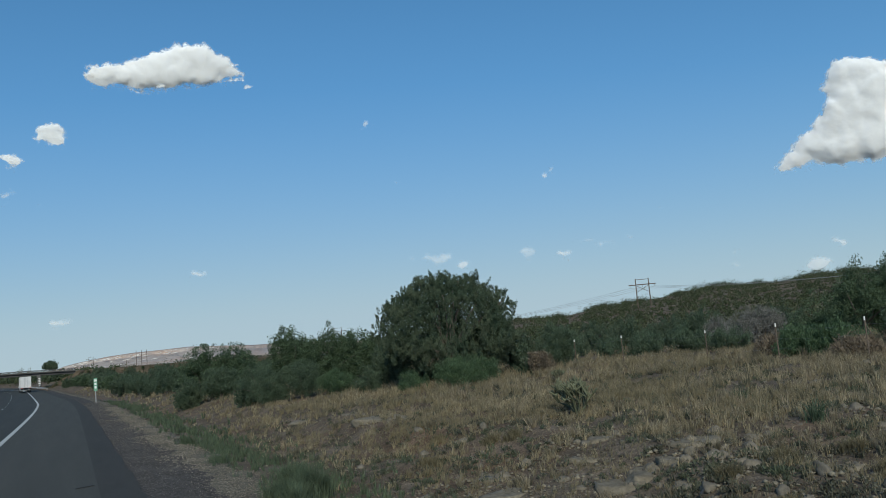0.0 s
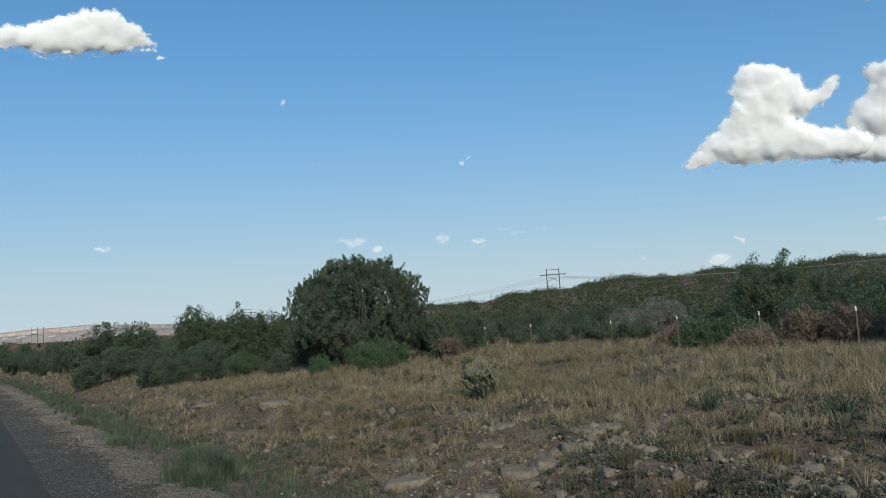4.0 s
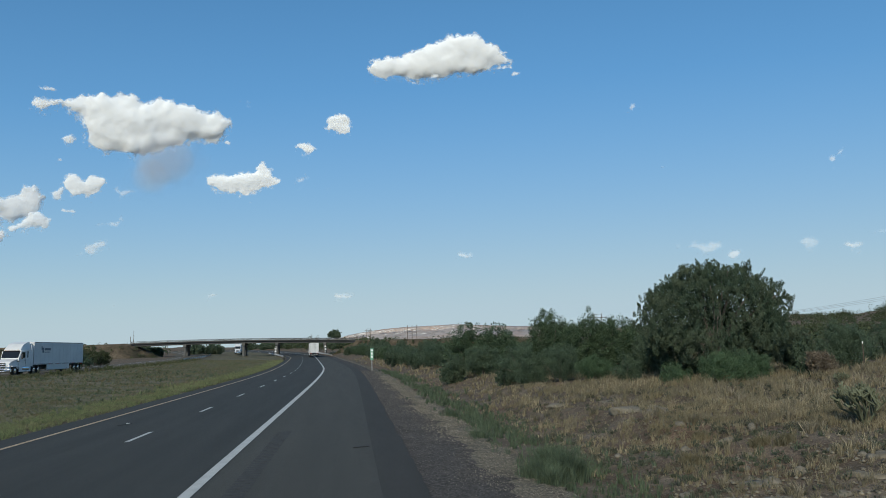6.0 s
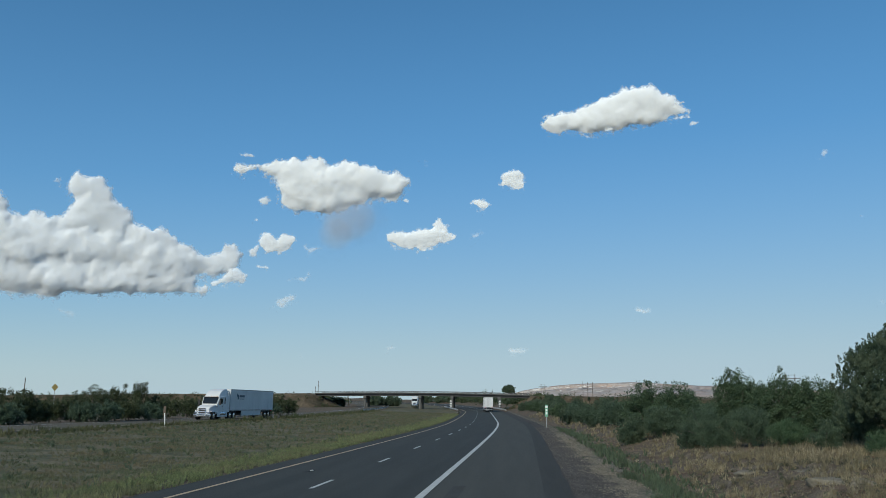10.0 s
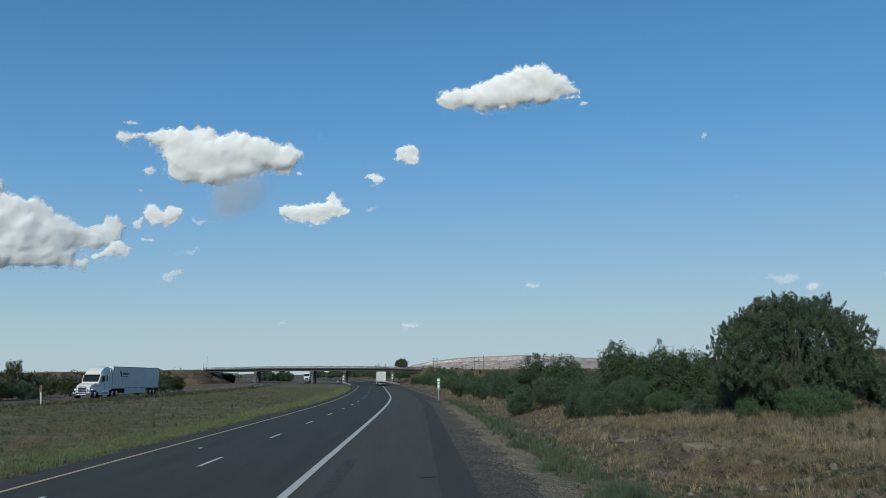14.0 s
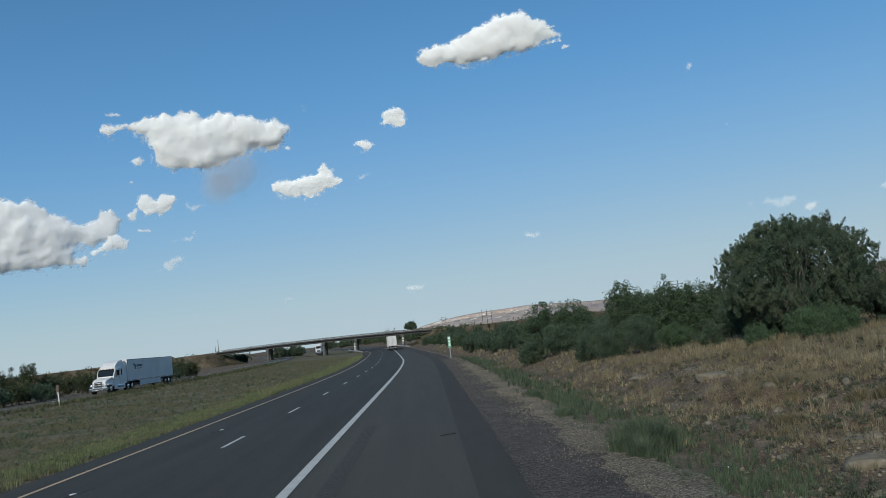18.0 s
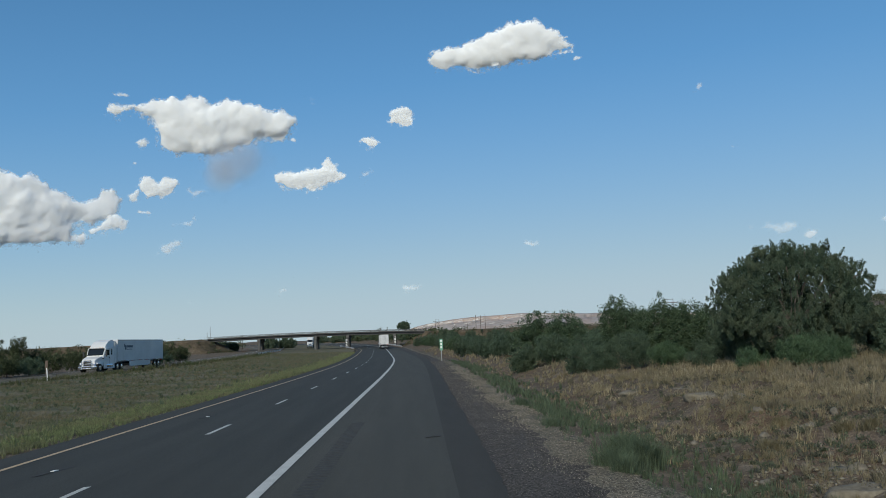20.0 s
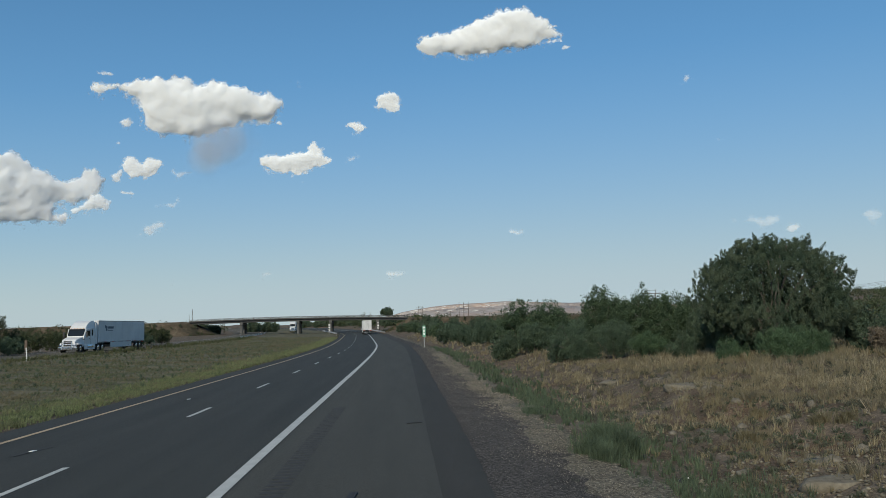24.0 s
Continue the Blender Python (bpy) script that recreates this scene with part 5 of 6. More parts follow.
# spiny cholla bush
def cholla(x, y, h, seed):
    rnd = random.Random(seed)
    thing = empty("cholla_cactus", x, y, gz(x, y), label="grey green branching cholla cactus on dry grass", category="cactus")

    def grow(at, way, length, level):
        tip = at + way * length
        part("stem" if level < 2 else "side_stem", rod(tuple(at), tuple(tip), 0.017 * h + 0.004, 0.015 * h + 0.003, 6), M["cactus"], thing)
        if level < 3:
            for i in range(3 if level else 2):
                turn = Vector((rnd.uniform(-1, 1), rnd.uniform(-1, 1), rnd.uniform(0.0, 1.5)))
                grow(at + way * length * rnd.uniform(0.7, 1.0), (way * 0.55 + turn).normalized(), length * rnd.uniform(0.62, 0.85), level + 1)

    for i in range(8):
        a = i * 0.785 + rnd.uniform(-0.4, 0.4)
        grow(Vector((0, 0, -0.05)), Vector((math.cos(a) * 0.5, math.sin(a) * 0.5, rnd.uniform(0.6, 1.1))).normalized(), h * 0.38, 0)
    return thing


cholla(*az_xy(33.7, 21.0), 1.15, 3)
cholla(16.9, 26.5, 0.6, 6)


# ---- fence ----
fence = empty("wire_fence", 20.0, 30.0, gz(20, 30), label="sagging barbed wire fence on thin steel posts", category="fence")
fx = [(az_xy(az, d)) for az, d in ((64, 22.5), (57.9, 24.2), (52.2, 27.0), (47.0, 30.3), (42.6, 34.0), (37.1, 36.5), (33.9, 42.0), (31.0, 47.0))]
for x, y in fx:
    z = gz(x, y)
    p = part("post", rod((x - 20, y - 30, z - gz(20, 30) - 0.4), (x - 20, y - 30, z - gz(20, 30) + 1.2), 0.022, seg=6), M["wood"], fence)
    part("post_cap", rod((x - 20, y - 30, z - gz(20, 30) + 1.2), (x - 20, y - 30, z - gz(20, 30) + 1.32), 0.024, seg=6), M["sign_white"], fence, "white painted tip")
for (xa, ya), (xb, yb) in zip(fx, fx[1:]):
    for h in (0.45, 0.8, 1.1):
        a = (xa - 20, ya - 30, gz(xa, ya) - gz(20, 30) + h)
        b = (xb - 20, yb - 30, gz(xb, yb) - gz(20, 30) + h)
        m = ((a[0] + b[0]) / 2, (a[1] + b[1]) / 2, (a[2] + b[2]) / 2 - 0.06)
        bm = rod(a, m, 0.0015, seg=4)
        part("wire", rod(m, b, 0.0015, seg=4, bm=bm), M["steel"], fence)


# ---- power line ----
def wooden_frame(az, d, top_el, spread, legs, arms, height):
    x, y = az_xy(az, d)
    zt = 2.45 + d * math.tan(radians(top_el))
    thing = empty("power_pole", x, y, zt - height, -az, label="tall weathered wooden power pole frame with crossarms" if legs < 3 else "group of three tall wooden power poles", category="power pole")
    offs = [spread * (k - (legs - 1) / 2) for k in range(legs)]
    for o in offs:
        part("pole", rod((o, 0, -1), (o, 0, height), 0.26, 0.17, 8), M["wood"], thing)
    if arms:
        part("crossarm", box(-spread * 1.05, spread * 1.05, -0.15, 0.15, height - 2.6, height - 2.25), M["wood"], thing)
        part("top_brace", box(-spread * 0.5, spread * 0.5, -0.08, 0.08, height - 0.5, height - 0.3), M["wood"], thing)
        part("cross_brace", rod((-spread * 0.5, 0, height - 5.5), (spread * 0.5, 0, height - 2.7), 0.09, seg=6), M["wood"], thing)
        part("cross_brace", rod((spread * 0.5, 0, height - 5.5), (-spread * 0.5, 0, height - 2.7), 0.09, seg=6), M["wood"], thing)
        for o in (-1, 0, 1):
            part("insulator", rod((o * spread * 0.95, 0, height - 3.5), (o * spread * 0.95, 0, height - 2.6), 0.09, seg=6), M["concrete"], thing)
    return [thing.matrix_world @ Vector((o * spread * 0.95, 0, height - 3.5)) for o in (-1, 0, 1)]


ends = [wooden_frame(75, 300, 4.4, 5.0, 2, True, 19), wooden_frame(38.9, 330, 3.72, 5.0, 2, True, 19), wooden_frame(17.5, 520, 2.17, 5.0, 2, True, 19),
        wooden_frame(4.55, 700, 1.66, 4.0, 3, False, 19), wooden_frame(1.5, 1000, 1.46, 4.6, 2, True, 19)]
wooden_frame(3.62, 900, 1.1, 1, 1, False, 12)
for k, (p, q) in enumerate(zip(ends, ends[1:])):
    for a, b in zip(p, q):
        cu = bpy.data.curves.new("power_line", "CURVE")
        cu.dimensions, cu.bevel_depth = "3D", 0.035
        sp = cu.splines.new("POLY")
        sp.points.add(16)
        for i in range(17):
            f = i / 16
            v = a.lerp(b, f)
            sp.points[i].co = (v.x, v.y, v.z - 4 * 5.5 * f * (1 - f), 1)
        cu.materials.append(M["steel"])
        tagged(new("power_line", cu), "thin sagging overhead power line", "power line", "power lines")

# ---- signs and posts ----
sx, sy = az_xy(1.72, 97)
mile = empty("mile_marker", sx, sy, gz(sx, sy), label="narrow green and white marker sign on a steel post", category="road sign")
part("post", box(-0.05, 0.05, 0.01, 0.07, -0.5, 2.6), M["steel"], mile)
panel = part("panel", box(-0.18, 0.18, -0.015, 0.01, 1.35, 2.7, 0.01), M["green_sign"], mile)
for z0, z1, w in ((2.36, 2.58, 0.14), (1.98, 2.22, 0.1), (1.6, 1.86, 0.1)):
    part("number_bar", box(-w, w, -0.022, -0.016, z0, z1), M["sign_white"], panel)
px, py = az_xy(-24.0, 88)
post = empty("delineator_post", px, py, gz(px, py), label="leaning pale roadside post with a weathered panel", category="post")
part("post", rod((0.12, 0, -0.4), (0, 0, 1.3), 0.06), M["sign_white"], post)
part("panel", box(-0.16, 0.1, -0.03, 0, 1.1, 2.0, 0.01), M["wood"], post)
for az, d, top, kind in ((-34.62, 180, 0.77, "round"), (-32.4, 200, 1.3, "pole"), (-30.68, 190, 0.92, "diamond"), (-14.05, 345, 1.5, "pole"), (-14.25, 350, 1.1, "pole"), (-11.95, 345, 0.8, "pole")):
    x, y = az_xy(az, d)
    zt = 2.45 + d * math.tan(radians(top))
    zb = gz(x, y)
    if kind == "pole":
        thing = empty("utility_pole", x, y, zb, label="thin wooden utility pole", category="utility pole")
        part("pole", rod((0, 0, -0.5), (0, 0, zt - zb), 0.11, 0.09), M["wood"], thing)
        part("insulator", rod((0, 0, zt - zb), (0, 0, zt - zb + 0.25), 0.05, seg=6), M["concrete"], thing)
    else:
        thing = empty("warning_sign", x, y, zb, label="yellow diamond warning sign seen far off on a post" if kind == "diamond" else "dark round sign seen far off on a post", category="road sign")
        part("post", rod((0, 0, -0.5), (0, 0, zt - zb), 0.06), M["steel"], thing)
        bm = bmesh.new()
        bmesh.ops.create_cone(bm, cap_ends=True, segments=4 if kind == "diamond" else 14, radius1=0.75 if kind == "diamond" else 0.5, radius2=0.75 if kind == "diamond" else 0.5, depth=0.04, matrix=Matrix.Translation((0, -0.08, zt - zb - 0.4)) @ Matrix.Rotation(math.pi / 2, 4, "X"))
        part("panel", bm, M["yellow_sign" if kind == "diamond" else "wood"], thing)

# ---- lorries ----
def wheel(thing, x, y, r=0.5, w=0.28):
    t = part("tyre", rod((x - w / 2, y, r), (x + w / 2, y, r), r, seg=20), M["black"], thing)
    s = 1 if x > 0 else -1
    part("rim", rod((x + s * w * 0.5, y, r), (x + s * (w * 0.5 + 0.02), y, r), r * 0.58, r * 0.4, 14), M["chrome"], t)


def trailer_box(thing, y0, y1, z0=1.15, z1=4.1, w=2.59, ribs=True):
    body = part("trailer_body", box(-w / 2, w / 2, y0, y1, z0, z1, 0.03), M["trailer"], thing)
    if ribs:
        for s in (-1, 1):
            y = y0 + 0.6
            while y < y1 - 0.3:
                part("side_rib", box(s * w / 2 - 0.012, s * w / 2 + 0.012, y - 0.03, y + 0.03, z0 + 0.12, z1 - 0.12), M["trailer"], body)
                y += 1.2
    for s in (-1, 1):
        part("top_rail", box(s * w / 2 - 0.03, s * w / 2 + 0.016, y0 + 0.02, y1 - 0.02, z1 - 0.12, z1 - 0.02), M["steel"], body)
        part("bottom_rail", box(s * w / 2 - 0.03, s * w / 2 + 0.018, y0 + 0.02, y1 - 0.02, z0 + 0.0, z0 + 0.13), M["steel"], body)
    part("underframe", box(-0.5, 0.5, y0 + 0.4, y1 - 0.5, z0 - 0.3, z0), M["chassis"], thing)
    return body


def semi(x, y, z, turn, label, refrigerated=False):
    """A tractor with a long box trailer; the nose points along -y before the turn."""
    thing = empty("semi_truck", x, y, z, turn, label=label, category="truck")
    # trailer
    trailer_box(thing, 5.6, 21.6)
    for yy in (18.6, 19.9):
        for s in (-1, 1):
            wheel(thing, s * 1.12, yy)
    for s in (-1, 1):
        part("side_skirt", box(s * 1.22 - 0.02, s * 1.22 + 0.02, 9.5, 16.8, 0.45, 1.15), M["trailer"], thing)
    part("bumper_guard", box(-1.1, 1.1, 21.35, 21.5, 0.45, 0.58), M["steel"], thing)
    for s in (-1, 1):
        part("bumper_strut", box(s * 0.7 - 0.06, s * 0.7 + 0.06, 21.35, 21.48, 0.55, 1.15), M["steel"], thing)
        part("tail_light", box(s * 1.0 - 0.16, s * 1.0 + 0.16, 21.6, 21.63, 1.0, 1.12), M["red"], thing)
        part("door_bar", box(s * 0.35 - 0.025, s * 0.35 + 0.025, 21.6, 21.65, 1.2, 4.0), M["steel"], thing)
        for h in (1.5, 2.3, 3.0, 3.8):
            part("hinge", box(s * 1.2 - 0.09, s * 1.2 + 0.09, 21.6, 21.63, h - 0.05, h + 0.05), M["steel"], thing)
    part("door_gap", box(-0.015, 0.015, 21.6, 21.606, 1.2, 4.0), M["chassis"], thing)
    for s in (-1, 1):
        mark = part("logo_mark", box(s * 1.31 - 0.004, s * 1.31 + 0.004, 7.9, 8.35, 2.7, 3.35, 0.003), M["logo"], thing)
        part("logo_leaf", box(s * 1.31 - 0.005, s * 1.31 + 0.005, 7.6, 7.9, 3.1, 3.5, 0.004), M["logo"], mark)
        part("lettering_bar", box(s * 1.31 - 0.004, s * 1.31 + 0.004, 8.55, 10.4, 3.0, 3.3), M["logo"], thing)
        part("lettering_bar", box(s * 1.31 - 0.004, s * 1.31 + 0.004, 8.55, 10.2, 2.72, 2.82), M["logo"], thing)
        for k in range(12):
            part("reflective_strip", box(s * 1.315 - 0.006, s * 1.315 + 0.006, 6.2 + 1.27 * k, 6.7 + 1.27 * k, 1.19, 1.25), M["red"] if k % 2 else M["sign_white"], thing)
        part("mud_flap", box(s * 1.0 - 0.28, s * 1.0 + 0.28, 20.6, 20.62, 0.2, 1.0), M["black"], thing)
        part("landing_leg", box(s * 0.7 - 0.07, s * 0.7 + 0.07, 8.6, 8.74, 0.3, 1.1), M["chassis"], thing)
    # tractor
    def shell(name, prof, wide, bevel, parent):
        bm = bmesh.new()
        rings = [[bm.verts.new((s * wide(yy, zz), yy, zz)) for yy, zz in prof] for s in (-1, 1)]
        for i in range(len(prof)):
            j = (i + 1) % len(prof)
            bm.faces.new((rings[0][i], rings[0][j], rings[1][j], rings[1][i]))
        bm.faces.new(rings[0]), bm.faces.new(list(reversed(rings[1])))
        bmesh.ops.recalc_face_normals(bm, faces=bm.faces)
        bmesh.ops.bevel(bm, geom=list(bm.edges), offset=bevel, segments=3, affect="EDGES", profile=0.5)
        return part(name, bm, M["truckwhite"], parent)
    cab = shell("cab", [(1.95, 0.75), (4.95, 0.75), (4.95, 3.2), (2.35, 3.0), (1.78, 2.02), (1.72, 1.1)], lambda y, z: 1.2 if y > 2.0 else 1.12, 0.07, thing)
    shell("roof_fairing", [(2.3, 2.96), (4.95, 3.15), (4.95, 4.08), (4.3, 4.05), (3.4, 3.82), (2.7, 3.4)], lambda y, z: 1.18 - 0.22 * max(0.0, (z - 3.0)) - (0.12 if y < 2.8 else 0), 0.06, cab)
    shell("bonnet", [(-0.25, 0.6), (1.9, 0.75), (1.9, 2.0), (0.95, 1.86), (0.2, 1.66), (-0.2, 1.3)], lambda y, z: (0.86 if y < 0.0 else 1.02 if y < 0.5 else 1.12) - (0.12 if z > 1.5 else 0), 0.1, thing)
    for s in (-1, 1):
        part("fender", box(s * 1.06 - 0.14, s * 1.06 + 0.14, 0.1, 1.45, 1.0, 1.16, 0.05), M["truckwhite"], thing)
        part("wheel_arch", rod((s * 0.9, 0.75, 0.52), (s * 1.13, 0.75, 0.52), 0.62, seg=20), M["black"], thing)
        part("side_panel", box(s * 1.18 - 0.03, s * 1.18 + 0.03, 1.75, 4.9, 0.36, 1.0, 0.03), M["truckwhite"], thing)
        part("cowl_vent", box(s * 1.12 - 0.02, s * 1.12 + 0.02, 1.45, 1.95, 1.62, 1.72, 0.01), M["chassis"], thing)
        part("sleeper_window", box(s * 1.2 - 0.012, s * 1.2 + 0.012, 3.9, 4.15, 2.1, 2.9, 0.006), M["glass"], cab)
        part("door_seam", box(s * 1.2 - 0.008, s * 1.2 + 0.008, 3.42, 3.44, 1.0, 2.9), M["chassis"], cab)
        part("door_handle", box(s * 1.2 - 0.03, s * 1.2 + 0.03, 3.2, 3.36, 1.72, 1.77, 0.01), M["chassis"], cab)
        part("guard_upright", rod((s * 0.62, -0.56, 0.4), (s * 0.62, -0.5, 1.45), 0.045, seg=8), M["chrome"], thing)
        part("guard_wing", rod((s * 0.62, -0.53, 0.95), (s * 1.1, -0.3, 0.95), 0.04, seg=8), M["chrome"], thing)
        part("guard_wing", rod((s * 0.62, -0.53, 0.6), (s * 1.12, -0.3, 0.6), 0.04, seg=8), M["chrome"], thing)
    for k in range(4):
        part("guard_bar", rod((-0.62, -0.55 + 0.012 * k, 0.5 + 0.28 * k), (0.62, -0.55 + 0.012 * k, 0.5 + 0.28 * k), 0.035, seg=8), M["chrome"], thing)
    for k in range(5):
        part("marker_lamp", box(-0.8 + 0.4 * k - 0.06, -0.8 + 0.4 * k + 0.06, 2.26, 2.34, 3.04, 3.1, 0.01), M["amber"], cab)
    part("sun_visor", box(-1.0, 1.0, 2.12, 2.32, 2.93, 3.0, 0.02), M["chassis"], cab)
    bm = bmesh.new()
    q = [(-1.0, 1.78, 2.1), (1.0, 1.78, 2.1), (1.05, 2.27, 2.93), (-1.05, 2.27, 2.93)]
    n = Vector((0, -0.86, 0.5)) * 0.03
    bm.faces.new([bm.verts.new(Vector(v) + n) for v in q])
    bm.faces.new([bm.verts.new(Vector(v) - n * 0.5) for v in reversed(q)])
    part("windscreen", bm, M["glass"], cab)
    for s in (-1, 1):
        part("side_window", box(s * 1.2 - 0.012, s * 1.2 + 0.012, 2.4, 3.3, 2.08, 2.78, 0.006), M["glass"], cab)
        part("mirror", box(s * 1.5 - 0.1, s * 1.5 + 0.1, 1.75, 1.85, 1.9, 2.6, 0.03), M["chassis"], cab)
        part("mirror_arm", rod((s * 1.2, 1.9, 2.2), (s * 1.45, 1.8, 2.2), 0.025), M["chassis"], cab)
        part("headlight", box(s * 0.82 - 0.17, s * 0.82 + 0.17, -0.28, -0.2, 1.0, 1.25, 0.03), M["lampglass"], thing)
        part("fuel_tank", rod((s * 0.95, 2.6, 0.75), (s * 0.95, 4.3, 0.75), 0.32, seg=14), M["chrome"], thing)
        part("fairing", box(s * 1.2 - 0.03, s * 1.2 + 0.03, 4.9, 5.4, 1.0, 3.7), M["truckwhite"], thing)
        for yy in (0.75, 5.6, 6.9):
            wheel(thing, s * 1.05, yy, 0.5, 0.3 if yy < 2 else 0.5)
    grille = part("grille", box(-0.5, 0.5, -0.3, -0.24, 0.75, 1.5, 0.03), M["chassis"], thing)
    for k in range(5):
        part("grille_bar", box(-0.48, 0.48, -0.33, -0.3, 0.82 + 0.14 * k, 0.87 + 0.14 * k), M["chrome"], grille)
    part("bumper", box(-1.2, 1.2, -0.4, -0.1, 0.35, 0.75, 0.06), M["chrome"], thing)
    part("frame_rail", box(-0.45, 0.45, 1.0, 8.0, 0.6, 0.95), M["chassis"], thing)
    if refrigerated:
        part("cooling_unit", box(-1.0, 1.0, 5.2, 5.6, 2.3, 3.9, 0.05), M["truckwhite"], thing)
    return thing


def on_road(u, y, plane=True):
    return float(road_x(y)) + u, y, (plane_z(u) if plane else 0.15) + float(road_rise(y))


x, y = az_xy(-21.6, 113.5)
semi(x, y, 0.15 + float(road_rise(y)), -4, "white semi truck with a long box trailer, oncoming", True)
x, y, z = on_road(1.9, 249)
semi(x, y + 21, z + 0.3, 180 + 4, "white box semi trailer seen from behind near the overpass")
x, y = az_xy(-7.4, 330)
semi(x, y, 0.15 + float(road_rise(y)), 6, "white semi truck coming under the overpass")


# ---- stones ----
def stone(name, x, y, w, d, h, seed, label, group="", flat=False, turn=0.0, cat="rock", material=None):
    bm = bmesh.new()
    bmesh.ops.create_icosphere(bm, subdivisions=3, radius=1)
    o = Vector((seed * 3.1, seed * 1.7, 0))
    for v in bm.verts:
        n = 0.35 * noise.noise(v.co * 1.3 + o) + 0.14 * noise.noise(v.co * 3.7 + o)
        c = v.co * (1 + n)
        if flat:
            c.z = max(-0.8, min(0.55 + 0.1 * noise.noise(v.co * 2 + o), c.z))
        v.co = Vector((c.x * w / 2, c.y * d / 2, c.z * h))
    ob = tagged(part(name, bm, material or M["rock"], smooth=True), label, cat, group)
    ob.matrix_world = pose(x, y, gz(x, y) + (-h * 0.05 if not material else 0.025 - h * 0.55), 0, 0, turn)
    return ob


for k, (az, D, w, d, h) in enumerate([(41.2, 15.0, 1.1, 0.9, 0.12), (38.0, 13.7, 1.2, 0.7, 0.16), (36.1, 13.5, 1.0, 0.8, 0.14), (39.6, 13.9, 0.7, 0.5, 0.12), (33.6, 15.2, 0.75, 0.5, 0.14), (27.9, 15.7, 1.0, 0.7, 0.15), (28.7, 14.3, 1.5, 0.8, 0.1),
                                       (33.6, 12.4, 0.8, 0.5, 0.1), (20.2, 26.6, 2.0, 1.8, 0.14), (18.2, 30.0, 1.6, 1.0, 0.12), (49.9, 12.7, 0.8, 0.5, 0.16), (45.8, 14.2, 0.6, 0.4, 0.14), (52.5, 11.4, 1.4, 0.9, 0.14), (35.0, 16.4, 0.8, 0.5, 0.1), (14.9, 32.5, 1.6, 1.2, 0.1)]):
    x, y = az_xy(az, D)
    stone("rock_slab", x, y, w, d, 2 * h, k + 1, "flat beige weathered rock slab in the dry grass", "rock slabs", True, 30 * k, "rock", M["slab"])
rnd = random.Random(9)
heaps = [(41, 14.4), (37, 13.2), (33, 15.6), (29, 13.6), (46, 13.0), (50, 12.2), (26, 16.5), (22, 20.0), (31, 11.4), (36, 11.2), (55, 11.5)]
for k in range(220):
    if k % 3:
        hz, hd = rnd.choice(heaps)
        az, D = hz + rnd.gauss(0, 2.6), hd + rnd.gauss(0, 1.1)
    else:
        az, D = rnd.uniform(8, 60), rnd.uniform(9.5, 26)
    x, y = az_xy(az, D)
    if x - float(road_x(y)) < 12.2 or D < 9:
        continue
    w = rnd.choice([0.08, 0.1, 0.13, 0.17, 0.22, 0.3])
    stone("stone", x, y, w, w * rnd.uniform(0.6, 1), w * rnd.uniform(0.28, 0.5), 20 + k, "small pale stone lying in the grass", "loose stones", False, rnd.uniform(0, 360), "stone")
for az, D, w in ((31.0, 11.1, 0.3), (25.5, 12.3, 0.26), (46.2, 11.3, 0.24), (29.0, 13.3, 0.22)):
    stone("stone", *az_xy(az, D), w, w * 0.7, w * 0.42, int(az * 7), "rounded pale grey stone on bare soil", "loose stones", False, az * 5, "stone")
# litter in the ditch and a charred stick
sx, sy = az_xy(19.1, 14.7)
litter = empty("litter", sx, sy, gz(sx, sy), 40, label="torn black plastic scrap with a white strip", category="litter")
bm = box(-0.16, 0.16, -0.07, 0.07, 0, 0.06, 0.02)
for v in bm.verts:
    v.co.z += 0.03 * math.sin(17 * v.co.x) + 0.02 * math.sin(31 * v.co.y)
part("scrap", bm, M["black"], litter)
part("strip", box(0.06, 0.085, -0.05, 0.03, 0.04, 0.08, 0.008), M["sign_white"], litter, "white paper strip")
sx, sy = az_xy(41.4, 11.9)
ob = tagged(part("stick", rod((-0.17, 0, 0.03), (0.17, 0.03, 0.1), 0.022, 0.014, 7), M["chassis"]), "short charred stick lying on bare soil", "stick")
ob.matrix_world = pose(sx, sy, gz(sx, sy), 0, 0, 25)

def patchy(x, y, s, seed):
    """Uneven patches over the plan, about 0 to 1."""
    return np.clip(0.5 + 0.32 * ragged(x * s * 0.55, y * s * 0.55, seed, 4), 0, 1)


# pebbles of the verge and the bare ground
nrng = np.random.RandomState(77)


